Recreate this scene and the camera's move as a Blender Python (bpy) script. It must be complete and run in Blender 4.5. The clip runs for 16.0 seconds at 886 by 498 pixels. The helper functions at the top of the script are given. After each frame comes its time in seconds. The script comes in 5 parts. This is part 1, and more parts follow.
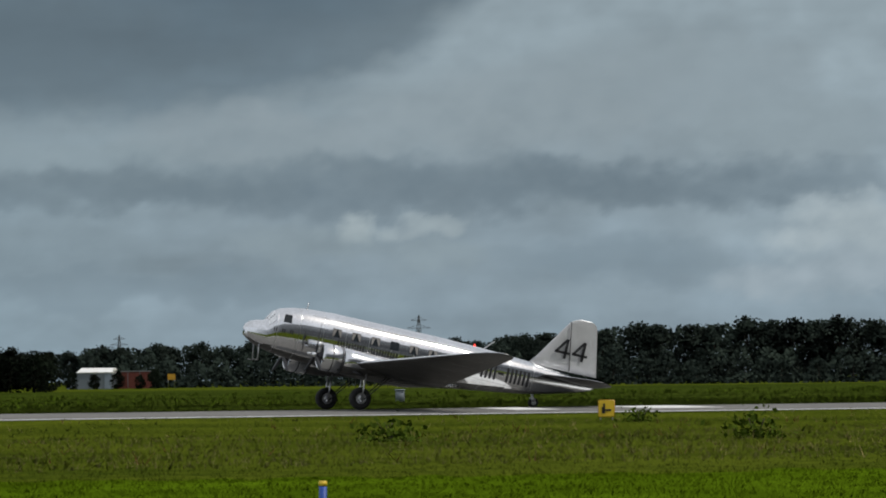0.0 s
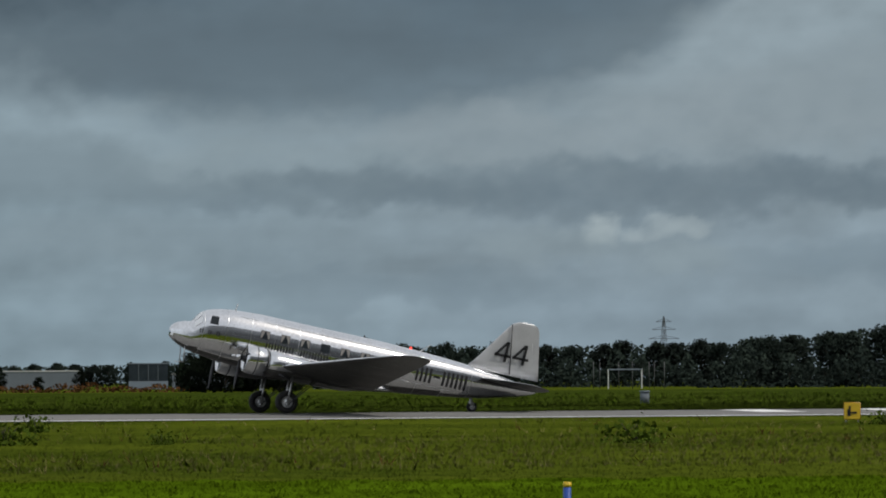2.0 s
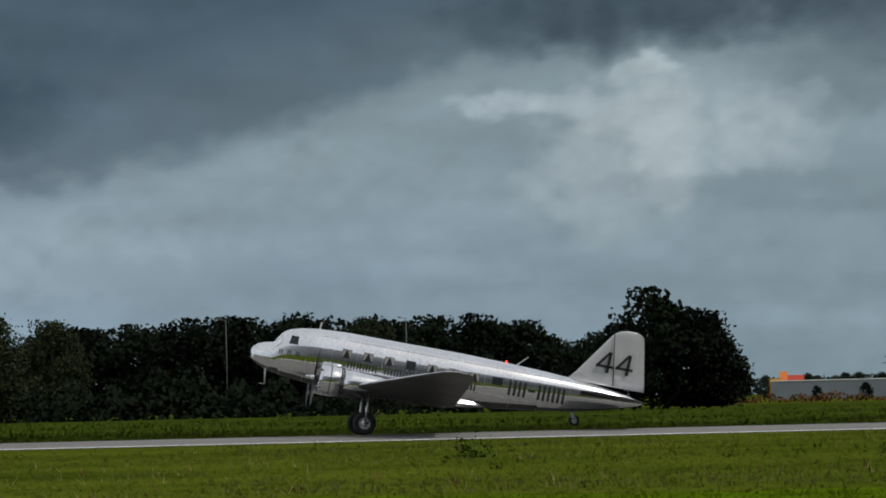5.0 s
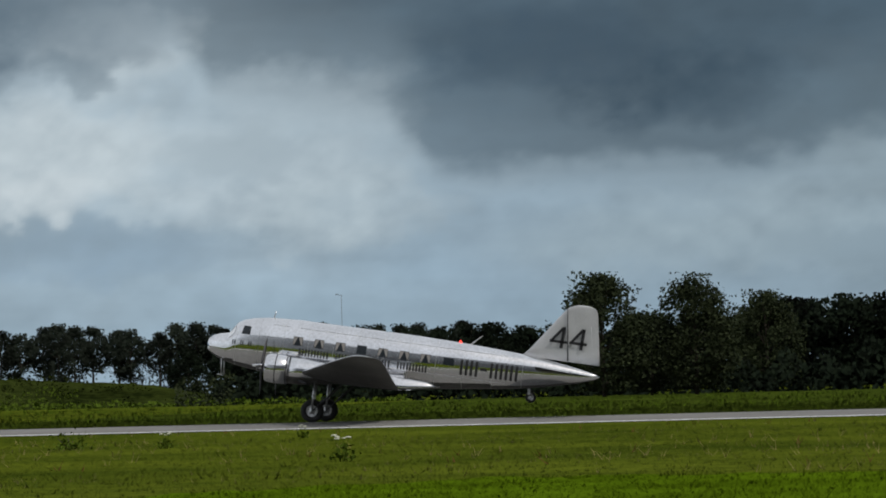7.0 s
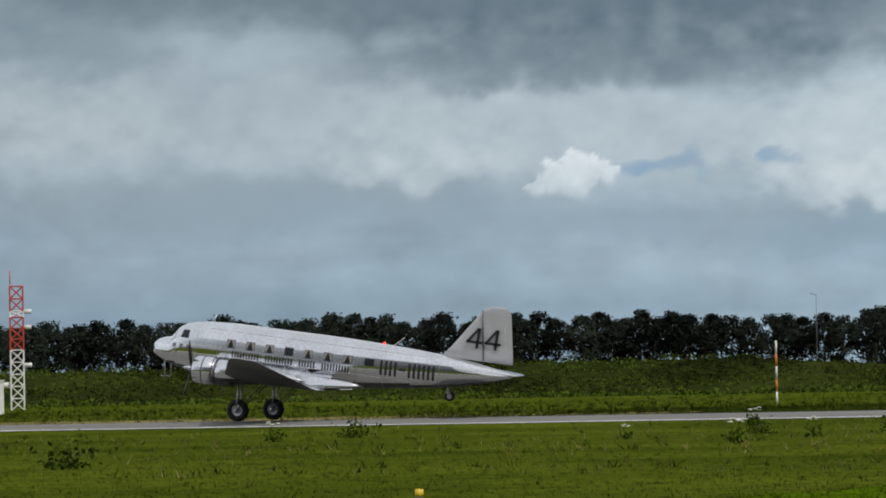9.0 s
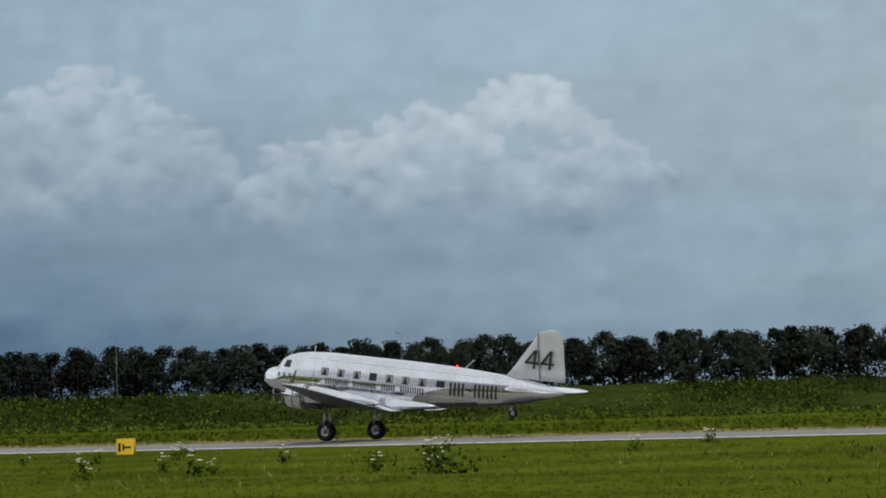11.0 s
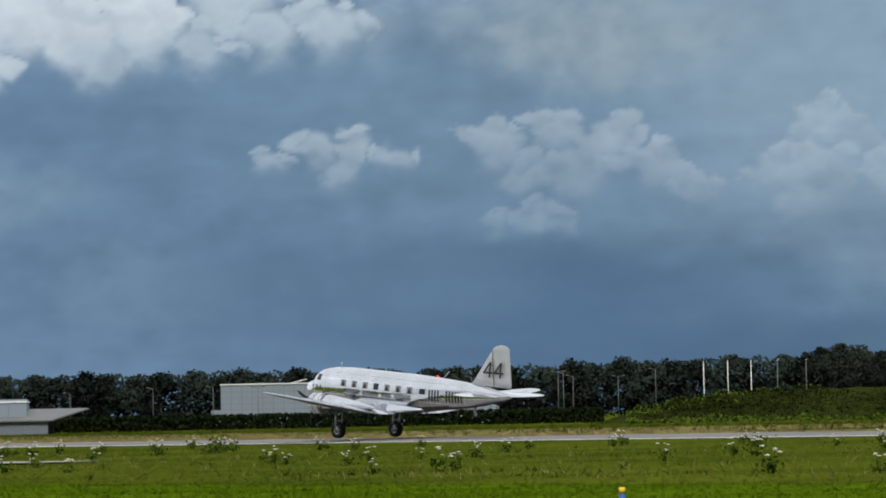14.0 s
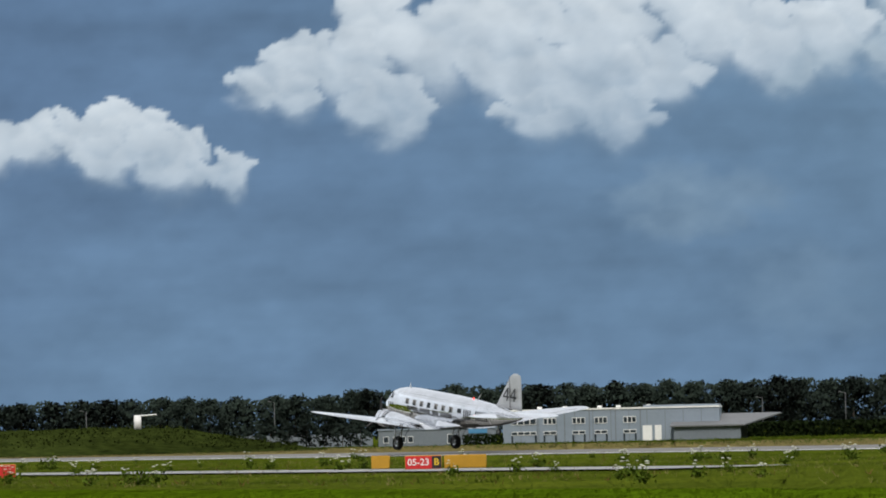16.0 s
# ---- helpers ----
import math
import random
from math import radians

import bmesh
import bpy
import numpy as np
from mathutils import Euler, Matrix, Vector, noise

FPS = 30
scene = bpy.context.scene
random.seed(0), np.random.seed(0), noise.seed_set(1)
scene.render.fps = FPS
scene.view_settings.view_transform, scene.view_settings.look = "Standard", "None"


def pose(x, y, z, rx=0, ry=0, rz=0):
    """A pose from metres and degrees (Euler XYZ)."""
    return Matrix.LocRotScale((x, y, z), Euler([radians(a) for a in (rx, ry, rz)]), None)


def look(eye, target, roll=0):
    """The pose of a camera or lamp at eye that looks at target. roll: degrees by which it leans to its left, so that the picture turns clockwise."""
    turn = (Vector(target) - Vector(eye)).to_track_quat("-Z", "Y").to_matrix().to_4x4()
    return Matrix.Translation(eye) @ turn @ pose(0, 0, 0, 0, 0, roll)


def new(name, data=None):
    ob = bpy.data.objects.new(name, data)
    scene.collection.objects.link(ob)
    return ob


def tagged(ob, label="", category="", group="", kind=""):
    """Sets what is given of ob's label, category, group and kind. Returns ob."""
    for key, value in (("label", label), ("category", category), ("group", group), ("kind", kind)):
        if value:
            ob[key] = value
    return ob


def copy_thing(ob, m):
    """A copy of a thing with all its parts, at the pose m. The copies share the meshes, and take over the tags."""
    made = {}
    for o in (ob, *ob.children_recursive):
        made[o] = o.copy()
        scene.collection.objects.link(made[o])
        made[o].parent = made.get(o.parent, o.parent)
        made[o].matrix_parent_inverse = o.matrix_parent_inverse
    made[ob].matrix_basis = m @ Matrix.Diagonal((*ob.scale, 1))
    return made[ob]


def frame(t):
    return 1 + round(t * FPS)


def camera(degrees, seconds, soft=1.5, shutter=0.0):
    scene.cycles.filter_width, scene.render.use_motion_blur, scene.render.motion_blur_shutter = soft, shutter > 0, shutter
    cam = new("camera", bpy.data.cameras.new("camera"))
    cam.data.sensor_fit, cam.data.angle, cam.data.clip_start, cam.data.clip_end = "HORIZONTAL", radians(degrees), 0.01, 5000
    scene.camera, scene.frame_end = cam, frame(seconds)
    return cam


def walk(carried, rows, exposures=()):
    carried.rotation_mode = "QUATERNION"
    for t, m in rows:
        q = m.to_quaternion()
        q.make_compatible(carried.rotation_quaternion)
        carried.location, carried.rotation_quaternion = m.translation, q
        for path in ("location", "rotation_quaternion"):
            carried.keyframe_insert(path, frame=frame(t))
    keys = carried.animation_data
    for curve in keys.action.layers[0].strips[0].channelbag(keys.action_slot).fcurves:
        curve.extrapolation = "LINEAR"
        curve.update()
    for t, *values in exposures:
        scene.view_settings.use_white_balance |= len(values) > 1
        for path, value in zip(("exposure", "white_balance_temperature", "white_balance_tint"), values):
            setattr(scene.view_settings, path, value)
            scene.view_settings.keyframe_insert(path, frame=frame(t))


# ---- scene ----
EYE = (0.0, 0.0, 1.6)
cam = camera(11.78, 16.0, soft=1.85)
# seconds, heading to the right of the runway's normal, tilt, lean (degrees)
PAN = [
    (0, 19.254, 1.703, -0.605), (0.5, 18.621, 1.790, -0.514), (1, 17.641, 1.850, -0.579),
    (1.5, 16.819, 1.835, -0.414), (2, 15.983, 1.743, -0.326), (2.5, 13.419, 1.741, -0.527),
    (3, 11.557, 1.815, -0.976), (3.2, 11.105, 1.807, -0.934), (5.3, 2.902, 2.050, -1.570),
    (5.5, 2.224, 2.077, -1.700), (6, 0.158, 2.131, -1.418), (6.5, -1.915, 1.920, -1.543),
    (7, -5.488, 1.825, -1.427), (7.5, -8.052, 1.856, -1.279), (8, -10.818, 1.860, -1.160),
    (8.5, -13.585, 1.895, -1.062), (9, -16.442, 1.822, -1.096), (9.2, -18.222, 1.873, -1.500),
    (11.3, -31.106, 2.062, -1.198), (11.5, -32.093, 2.009, -0.977), (12, -34.453, 2.047, -0.880),
    (12.5, -37.996, 2.084, -1.188), (13, -40.371, 2.092, -1.290), (13.5, -43.198, 2.097, -0.994),
    (14, -45.399, 2.193, -1.141), (14.5, -47.141, 2.157, -0.974), (15, -49.674, 2.231, -1.126),
    (15.5, -51.687, 2.463, -1.367), (16, -54.604, 2.442, -1.302),
]


def heading(az, el=0.0, r=100.0):
    """A point r metres from the eye in the direction az (to the right), el (up)."""
    a, e = radians(az), radians(el)
    return (r * math.sin(a) * math.cos(e), r * math.cos(a) * math.cos(e), EYE[2] + r * math.sin(e))


EXPOSURE = [(0, -0.35), (3.2, -0.45), (6, -0.38), (9, -0.25), (12.5, 0.0), (16, 0.1)]
walk(cam, [(t, look(EYE, heading(a, e), r)) for t, a, e, r in PAN], exposures=EXPOSURE)

# ---- light: broken overcast with a high sun behind the eye ----
SUN_AZ, SUN_EL = 126.0, 50.0
world = bpy.data.worlds.new("sky")
scene.world = world
world.use_nodes = True
wn = world.node_tree.nodes
sky = wn.new("ShaderNodeTexSky")
sky.sky_type, sky.sun_disc = "NISHITA", False
sky.sun_elevation, sky.sun_rotation = radians(SUN_EL), radians(SUN_AZ)
sky.dust_density, sky.air_density = 3.0, 1.2
cloudy = wn.new("ShaderNodeMix")
cloudy.data_type = "RGBA"
cloudy.inputs["Factor"].default_value = 0.7
cloudy.inputs["B"].default_value = (10.2, 10.5, 10.8, 1)
wn["Background"].inputs["Strength"].default_value = 0.1
world.node_tree.links.new(sky.outputs[0], cloudy.inputs["A"])
world.node_tree.links.new(cloudy.outputs["Result"], wn["Background"].inputs["Color"])
sun = new("sun", bpy.data.lights.new("sun", "SUN"))
sun.data.energy, sun.data.angle, sun.data.color = 2.3, radians(2.0), (1.0, 0.96, 0.89)
sun.matrix_world = look(heading(SUN_AZ, SUN_EL, 300), EYE)

# ---- materials ----
def material(name, color, rough=0.6, metal=0.0, var=0.15, scale=1.0, bump=0.0, second=None, fine=12.0, gloss=0.5):
    """A principled material with variation at two scales and fine relief, in object space."""
    m = bpy.data.materials.new(name)
    m.use_nodes = True
    nt = m.node_tree
    b = nt.nodes["Principled BSDF"]
    b.inputs["Roughness"].default_value, b.inputs["Metallic"].default_value = rough, metal
    b.inputs["Specular IOR Level"].default_value = gloss
    tc = nt.nodes.new("ShaderNodeTexCoord")
    big, small = nt.nodes.new("ShaderNodeTexNoise"), nt.nodes.new("ShaderNodeTexNoise")
    big.inputs["Scale"].default_value, small.inputs["Scale"].default_value = scale, scale * fine
    big.inputs["Detail"].default_value, small.inputs["Detail"].default_value = 4, 6
    for n in (big, small):
        nt.links.new(tc.outputs["Object"], n.inputs["Vector"])
    add = nt.nodes.new("ShaderNodeMath")
    add.operation = "ADD"
    nt.links.new(big.outputs[0], add.inputs[0])
    nt.links.new(small.outputs[0], add.inputs[1])
    ramp = nt.nodes.new("ShaderNodeValToRGB")
    c2 = second or [min(1, c * (1 + var)) for c in color]
    c1 = [c * (1 - var) for c in color]
    ramp.color_ramp.elements[0].position, ramp.color_ramp.elements[1].position = 0.36, 0.64
    ramp.color_ramp.elements[0].color, ramp.color_ramp.elements[1].color = (*c1, 1), (*c2, 1)
    half = nt.nodes.new("ShaderNodeMath")
    half.operation = "MULTIPLY"
    half.inputs[1].default_value = 0.5
    nt.links.new(add.outputs[0], half.inputs[0])
    nt.links.new(half.outputs[0], ramp.inputs[0])
    nt.links.new(ramp.outputs[0], b.inputs["Base Color"])
    if bump:
        bp = nt.nodes.new("ShaderNodeBump")
        bp.inputs["Strength"].default_value, bp.inputs["Distance"].default_value = bump, 0.02
        nt.links.new(small.outputs[0], bp.inputs["Height"])
        nt.links.new(bp.outputs[0], b.inputs["Normal"])
    return m


def random_tint(m, low, high):
    """Let each object of a shared mesh be a little lighter or darker."""
    nt = m.node_tree
    b = nt.nodes["Principled BSDF"]
    src = b.inputs["Base Color"].links[0].from_socket
    info, mr, mix = nt.nodes.new("ShaderNodeObjectInfo"), nt.nodes.new("ShaderNodeMapRange"), nt.nodes.new("ShaderNodeVectorMath")
    mr.inputs["To Min"].default_value, mr.inputs["To Max"].default_value = low, high
    mix.operation = "SCALE"
    nt.links.new(info.outputs["Random"], mr.inputs["Value"])
    nt.links.new(src, mix.inputs[0])
    nt.links.new(mr.outputs[0], mix.inputs["Scale"])
    nt.links.new(mix.outputs[0], b.inputs["Base Color"])
    return m


def upward(m):
    """Thin blades take the light of the sward they stand in."""
    nt = m.node_tree
    c = nt.nodes.new("ShaderNodeCombineXYZ")
    c.inputs["Z"].default_value = 1.0
    nt.links.new(c.outputs[0], nt.nodes["Principled BSDF"].inputs["Normal"])
    return m


def leafy(m):
    """Leaves scatter light to all sides: lean the normal towards the sky."""
    nt = m.node_tree
    tc, sc, ad, nm = nt.nodes.new("ShaderNodeTexCoord"), nt.nodes.new("ShaderNodeVectorMath"), nt.nodes.new("ShaderNodeVectorMath"), nt.nodes.new("ShaderNodeVectorMath")
    sc.operation, ad.operation, nm.operation = "SCALE", "ADD", "NORMALIZE"
    sc.inputs["Scale"].default_value = 0.32
    ad.inputs[1].default_value = (0.0, -0.35, 0.6)
    nt.links.new(tc.outputs["Normal"], sc.inputs[0])
    nt.links.new(sc.outputs[0], ad.inputs[0])
    nt.links.new(ad.outputs[0], nm.inputs[0])
    nt.links.new(nm.outputs[0], nt.nodes["Principled BSDF"].inputs["Normal"])
    return m


def glowing(name, color, strength):
    m = bpy.data.materials.new(name)
    m.use_nodes = True
    b = m.node_tree.nodes["Principled BSDF"]
    b.inputs["Base Color"].default_value = b.inputs["Emission Color"].default_value = (*color, 1)
    b.inputs["Emission Strength"].default_value = strength
    return m


ALU = material("polished_aluminium", (0.74, 0.75, 0.77), 0.11, 1.0, 0.12, 0.8, 0.012)
# Lower skin: shade under wings and belly, held in a dark base colour.
ALU_SHADED = material("shade_painted_lower_skin", (0.085, 0.083, 0.08), 0.5, 0.15, 0.35, 0.5, 0.02, gloss=0.25)
ALU_DULL = material("dull_aluminium", (0.62, 0.63, 0.64), 0.42, 0.9, 0.12, 1.2, 0.05)
SILVER = material("silver_dope_fabric", (0.52, 0.53, 0.545), 0.4, 0.45, 0.08, 1.5, 0.04)
BLACK_PAINT = material("black_paint", (0.015, 0.015, 0.018), 0.4)
RUBBER = material("tyre_rubber", (0.018, 0.018, 0.018), 0.8, 0, 0.3, 6, 0.2)
DARK_METAL = material("dark_engine_metal", (0.06, 0.06, 0.065), 0.5, 0.7, 0.4, 8, 0.2)
GLASS_DARK = material("tinted_window_glass", (0.02, 0.025, 0.03), 0.2, 0.0, 0.2, gloss=0.25)
CURTAIN = material("grey_curtain", (0.22, 0.21, 0.2), 0.8, 0, 0.15, 5)
STEEL = material("strut_steel", (0.5, 0.51, 0.52), 0.35, 0.9, 0.15, 5, 0.05)
GLASS_CLEAR = material("windscreen_glass", (0.78, 0.8, 0.82), 0.1, 0.6, 0.05)
BEACON = glowing("red_beacon_glow", (1.0, 0.06, 0.04), 2.2)
GREY_SEAM = material("panel_seam", (0.62, 0.63, 0.64), 0.3, 1.0)
ASPHALT = material("worn_asphalt", (0.1634, 0.1591, 0.1505), 0.85, 0, 0.18, 0.12, 0.2, None, 30, gloss=0.15)
WHITE_LINE = material("white_road_paint", (0.72, 0.72, 0.70), 0.7, 0, 0.2, 0.4, 0.1, gloss=0.15)
PALE_STRIP = material("pale_concrete", (0.27, 0.27, 0.26), 0.85, 0, 0.25, 0.25, 0.1, gloss=0.15)
GROUND = material("meadow_soil_and_grass", (0.053, 0.081, 0.0080), 0.95, 0, 0.45, 0.07, 0.4, (0.0903, 0.1118, 0.01032), 25, gloss=0.0)
CROP = material("leafy_crop", (0.026, 0.046, 0.006), 0.95, 0, 0.5, 0.06, 0.5, (0.056, 0.078, 0.010), 22, gloss=0.0)
LAWN = material("mown_grass", (0.0600, 0.1030, 0.00344), 0.95, 0, 0.4, 0.25, 0.4, None, 30, gloss=0.0)
BLADE = upward(random_tint(material("grass_blades", (0.072, 0.108, 0.0120), 0.85, 0, 0.35, 0.06, 0, (0.116, 0.147, 0.022), 20, gloss=0.0), 0.85, 1.15))
LAWN_BLADE = upward(material("mown_grass_blades", (0.0731, 0.1204, 0.0043), 0.9, 0, 0.3, 0.1, 0, None, 30, gloss=0.0))
DRY = material("dry_grass", (0.2236, 0.1892, 0.0731), 0.9, 0, 0.3, 0.2, gloss=0.0)
SEED_GRASS = upward(material("seeding_grass", (0.15, 0.155, 0.05), 0.9, 0, 0.3, 0.1, 0, (0.22, 0.20, 0.08), 20, gloss=0.0))
WEED = material("weed_leaves", (0.062, 0.094, 0.012), 0.8, 0, 0.35, 0.5, gloss=0.0)
WEED_TUFT = upward(material("weed_tufts", (0.060, 0.098, 0.008), 0.8, 0, 0.35, 0.5, gloss=0.0))
CROP_TUFT = upward(material("crop_leaves", (0.026, 0.046, 0.006), 0.9, 0, 0.5, 0.3, 0, (0.062, 0.086, 0.012), 8, gloss=0.0))
RUST_WEED = material("reddish_dock", (0.1032, 0.0516, 0.0215), 0.85, 0, 0.4, 0.5, gloss=0.0)
FLOWER = material("white_umbel_flowers", (0.6, 0.6, 0.5), 0.8, 0, 0.1, 2, gloss=0.04)
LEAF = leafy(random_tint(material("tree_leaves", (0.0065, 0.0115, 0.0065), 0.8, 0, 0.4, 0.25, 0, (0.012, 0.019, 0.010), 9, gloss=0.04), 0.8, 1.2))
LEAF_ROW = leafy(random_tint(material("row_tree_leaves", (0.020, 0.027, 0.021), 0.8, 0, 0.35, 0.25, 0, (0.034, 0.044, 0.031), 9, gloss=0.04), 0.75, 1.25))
# Distant leaves are paler and bluer: haze is mixed into the leaf colour.
LEAF_HAZED = leafy(random_tint(material("hazed_wood_leaves", (0.020, 0.031, 0.026), 0.85, 0, 0.35, 0.07, 0, (0.035, 0.049, 0.038), 5, gloss=0.04), 0.85, 1.15))
LEAF_LIGHT = random_tint(material("willow_leaves", (0.018, 0.026, 0.012), 0.75, 0, 0.4, 0.3, 0, (0.034, 0.043, 0.02), 8, gloss=0.04), 0.8, 1.2)
BARK = material("tree_bark", (0.07, 0.06, 0.05), 0.9, 0, 0.3, 2, 0.3, gloss=0.04)
DIKE = material("rough_bank_grass", (0.013, 0.020, 0.0045), 0.95, 0, 0.5, 0.06, 0.5, (0.035, 0.047, 0.0100), 12, gloss=0.0)
HEDGE = material("clipped_hedge", (0.010, 0.017, 0.005), 0.85, 0, 0.4, 1.5, 0.4, gloss=0.04)
YELLOW = material("yellow_sign_face", (0.75, 0.5, 0.03), 0.5, 0, 0.06, 2)
YELLOW_SIDE = material("amber_sign_case", (0.45, 0.24, 0.015), 0.5, 0, 0.1, 2)
RED_SIGN = material("red_sign_face", (0.55, 0.02, 0.02), 0.5, 0, 0.06, 2)
WHITE_PAINT = material("white_paint", (0.78, 0.78, 0.76), 0.6, 0, 0.06, 0.6)
RED_PAINT = material("red_paint", (0.5, 0.06, 0.035), 0.6, 0, 0.15, 1)
ORANGE_PAINT = material("orange_paint", (0.7, 0.2, 0.04), 0.6, 0, 0.15, 1)
BLUE_PAINT = material("blue_post_paint", (0.02, 0.08, 0.38), 0.5, 0, 0.12, 3)
PYLON_STEEL = material("galvanised_lattice", (0.12, 0.13, 0.14), 0.7, 0.2, 0.1)
POLE_GREY = material("pole_grey", (0.12, 0.125, 0.13), 0.6, 0.2, 0.1)
CLADDING = material("pale_metal_cladding", (0.2322, 0.2752, 0.3268), 0.55, 0.0, 0.05, 0.15, gloss=0.15)
CLADDING_GREY = material("grey_metal_cladding", (0.172, 0.1978, 0.2236), 0.6, 0.0, 0.08, 0.2, gloss=0.15)
ROOF_GREY = material("grey_roof_sheet", (0.15, 0.155, 0.16), 0.7, 0.0, 0.12, 0.3, gloss=0.15)
BRICK_RED = material("red_brick_wall", (0.11, 0.035, 0.028), 0.85, 0, 0.2, 2, gloss=0.15)
BLUE_FASCIA = material("blue_fascia_board", (0.07, 0.24, 0.42), 0.5, 0, 0.08, 1)
WINDOW_DARK = material("building_window_glass", (0.03, 0.04, 0.05), 0.12, 0, 0.3, 0.5)


# ---- building blocks ----
def mesh_of(name, bm):
    bmesh.ops.recalc_face_normals(bm, faces=bm.faces)
    me = bpy.data.meshes.new(name)
    bm.to_mesh(me)
    bm.free()
    return me


def part(name, bm, mat, parent=None, label="", smooth=True):
    """Link a bmesh as one mesh object, under a thing or a part."""
    me = bm if isinstance(bm, bpy.types.Mesh) else mesh_of(name, bm)
    if not me.materials:
        me.materials.append(mat)
    if smooth:
        for p in me.polygons:
            p.use_smooth = True
    ob = new(name, me)
    ob.parent = parent
    if label:
        ob["label"] = label
    return ob


def box(bm, x0, x1, y0, y1, z0, z1):
    m = Matrix.Translation(((x0 + x1) / 2, (y0 + y1) / 2, (z0 + z1) / 2)) @ Matrix.Diagonal((x1 - x0, y1 - y0, z1 - z0, 1))
    bmesh.ops.create_cube(bm, size=1.0, matrix=m)
    return bm


def rod(bm, p, q, r0, r1=None, n=8):
    """A tapered rod from p to q."""
    p, q = Vector(p), Vector(q)
    d = q - p
    m = Matrix.Translation((p + q) / 2) @ d.to_track_quat("Z", "Y").to_matrix().to_4x4()
    bmesh.ops.create_cone(bm, cap_ends=True, segments=n, radius1=r0, radius2=r0 if r1 is None else r1, depth=d.length, matrix=m)
    return bm


def loft(bm, rings, closed=True, caps=True):
    """Skin a list of rings (each a list of points)."""
    vs = [[bm.verts.new(p) for p in ring] for ring in rings]
    n = len(vs[0])
    for a, b in zip(vs, vs[1:]):
        for i in range(n if closed else n - 1):
            j = (i + 1) % n
            bm.faces.new((a[i], a[j], b[j], b[i]))
    if caps:
        bm.faces.new(vs[0])
        bm.faces.new(vs[-1])
    return bm


def spun(bm, profile, axis_y=0.0, n=24, centre=(0, 0, 0)):
    """Spin a profile of (radius, offset along y) about the y axis."""
    rings = []
    for k in range(n):
        t = 2 * math.pi * k / n
        rings.append([(centre[0] + r * math.cos(t), centre[1] + o, centre[2] + r * math.sin(t)) for r, o in profile])
    vs = [[bm.verts.new(p) for p in ring] for ring in rings]
    m = len(profile)
    for k in range(n):
        a, b = vs[k], vs[(k + 1) % n]
        for i in range(m - 1):
            bm.faces.new((a[i], a[i + 1], b[i + 1], b[i]))
    bmesh.ops.remove_doubles(bm, verts=bm.verts, dist=1e-5)
    return bm


def thing(name, label, category, group="", m=None, kind=""):
    e = new(name)
    tagged(e, label, category, group, kind)
    if m is not None:
        e.matrix_basis = m
    return e


def writing(text, size, mat, m, parent, name="lettering"):
    """Real letters of the built-in font, turned to a mesh."""
    c = bpy.data.curves.new(name, "FONT")
    c.offset = 0.008 * size
    c.body, c.size, c.extrude, c.align_x, c.align_y = text, size, 0.004, "CENTER", "CENTER"
    tmp = new(name, c)
    me = bpy.data.meshes.new_from_object(tmp.evaluated_get(bpy.context.evaluated_depsgraph_get()))
    bpy.data.objects.remove(tmp)
    me.materials.clear()
    me.materials.append(mat)
    ob = new(name, me)
    ob.parent = parent
    ob.matrix_basis = m
    return ob

# ---- the airfield ----
def ground_height(x, y):
    """Level field; the runway is cambered, its crown at y = 203."""
    d = abs(y - 203)
    if d <= 15:
        return -0.18 * (d / 15)
    if d <= 30:
        return -0.18 - 0.14 * (d - 15) / 15
    return -0.32


xs = np.concatenate(([-4400, -2500, -1500], np.arange(-1000, 401, 25.0), [700, 1500, 3000, 4400]))
ys = np.concatenate(([-1500, -300, 0, 40, 80, 120, 150, 173, 188], [195, 203, 211, 218, 233], [300, 500, 900, 2000, 4400]))


def sheet(name, xs, ys, mat, lift=0.0, label="", kind="structure", category=""):
    bm = bmesh.new()
    rows = [[bm.verts.new((x, y, ground_height(x, y) + lift)) for x in xs] for y in ys]
    for a, b in zip(rows, rows[1:]):
        for i in range(len(xs) - 1):
            bm.faces.new((a[i], a[i + 1], b[i + 1], b[i]))
    ob = part(name, bm, mat)
    return tagged(ob, label, category, "", kind)


sheet("ground", xs, ys, GROUND, 0.0, "rough green airfield meadow", category="meadow")
sheet("runway", np.arange(-900, 401, 25.0), [188.0, 192.0, 195.0, 199.0, 203.0, 207.0, 211.0, 214.0, 218.0], ASPHALT, 0.02, "pale worn asphalt runway with white edge lines", category="runway")
for y in (188.6, 216.9):
    sheet("edge_line", np.arange(-900, 401, 25.0), [y, y + 0.9], WHITE_LINE, 0.03, "white painted runway edge line", category="runway marking")

# ---- distance: the cloudy sky behind everything ----
def fbm(u, v, seed, octaves=5):
    """Smooth value noise on arrays."""
    total, amp, norm = 0.0, 1.0, 0.0
    for o in range(octaves):
        r = np.random.RandomState(seed * 31 + o)
        g = r.rand(64, 64)
        iu, iv = np.floor(u).astype(int), np.floor(v).astype(int)
        fu, fv = u - iu, v - iv
        fu, fv = fu * fu * (3 - 2 * fu), fv * fv * (3 - 2 * fv)
        a, b = g[iu % 64, iv % 64], g[(iu + 1) % 64, iv % 64]
        c, d = g[iu % 64, (iv + 1) % 64], g[(iu + 1) % 64, (iv + 1) % 64]
        total = total + amp * ((a * (1 - fu) + b * fu) * (1 - fv) + (c * (1 - fu) + d * fu) * fv)
        norm += amp
        amp *= 0.5
        u, v = u * 2 + 7.3, v * 2 + 3.1
    return total / norm


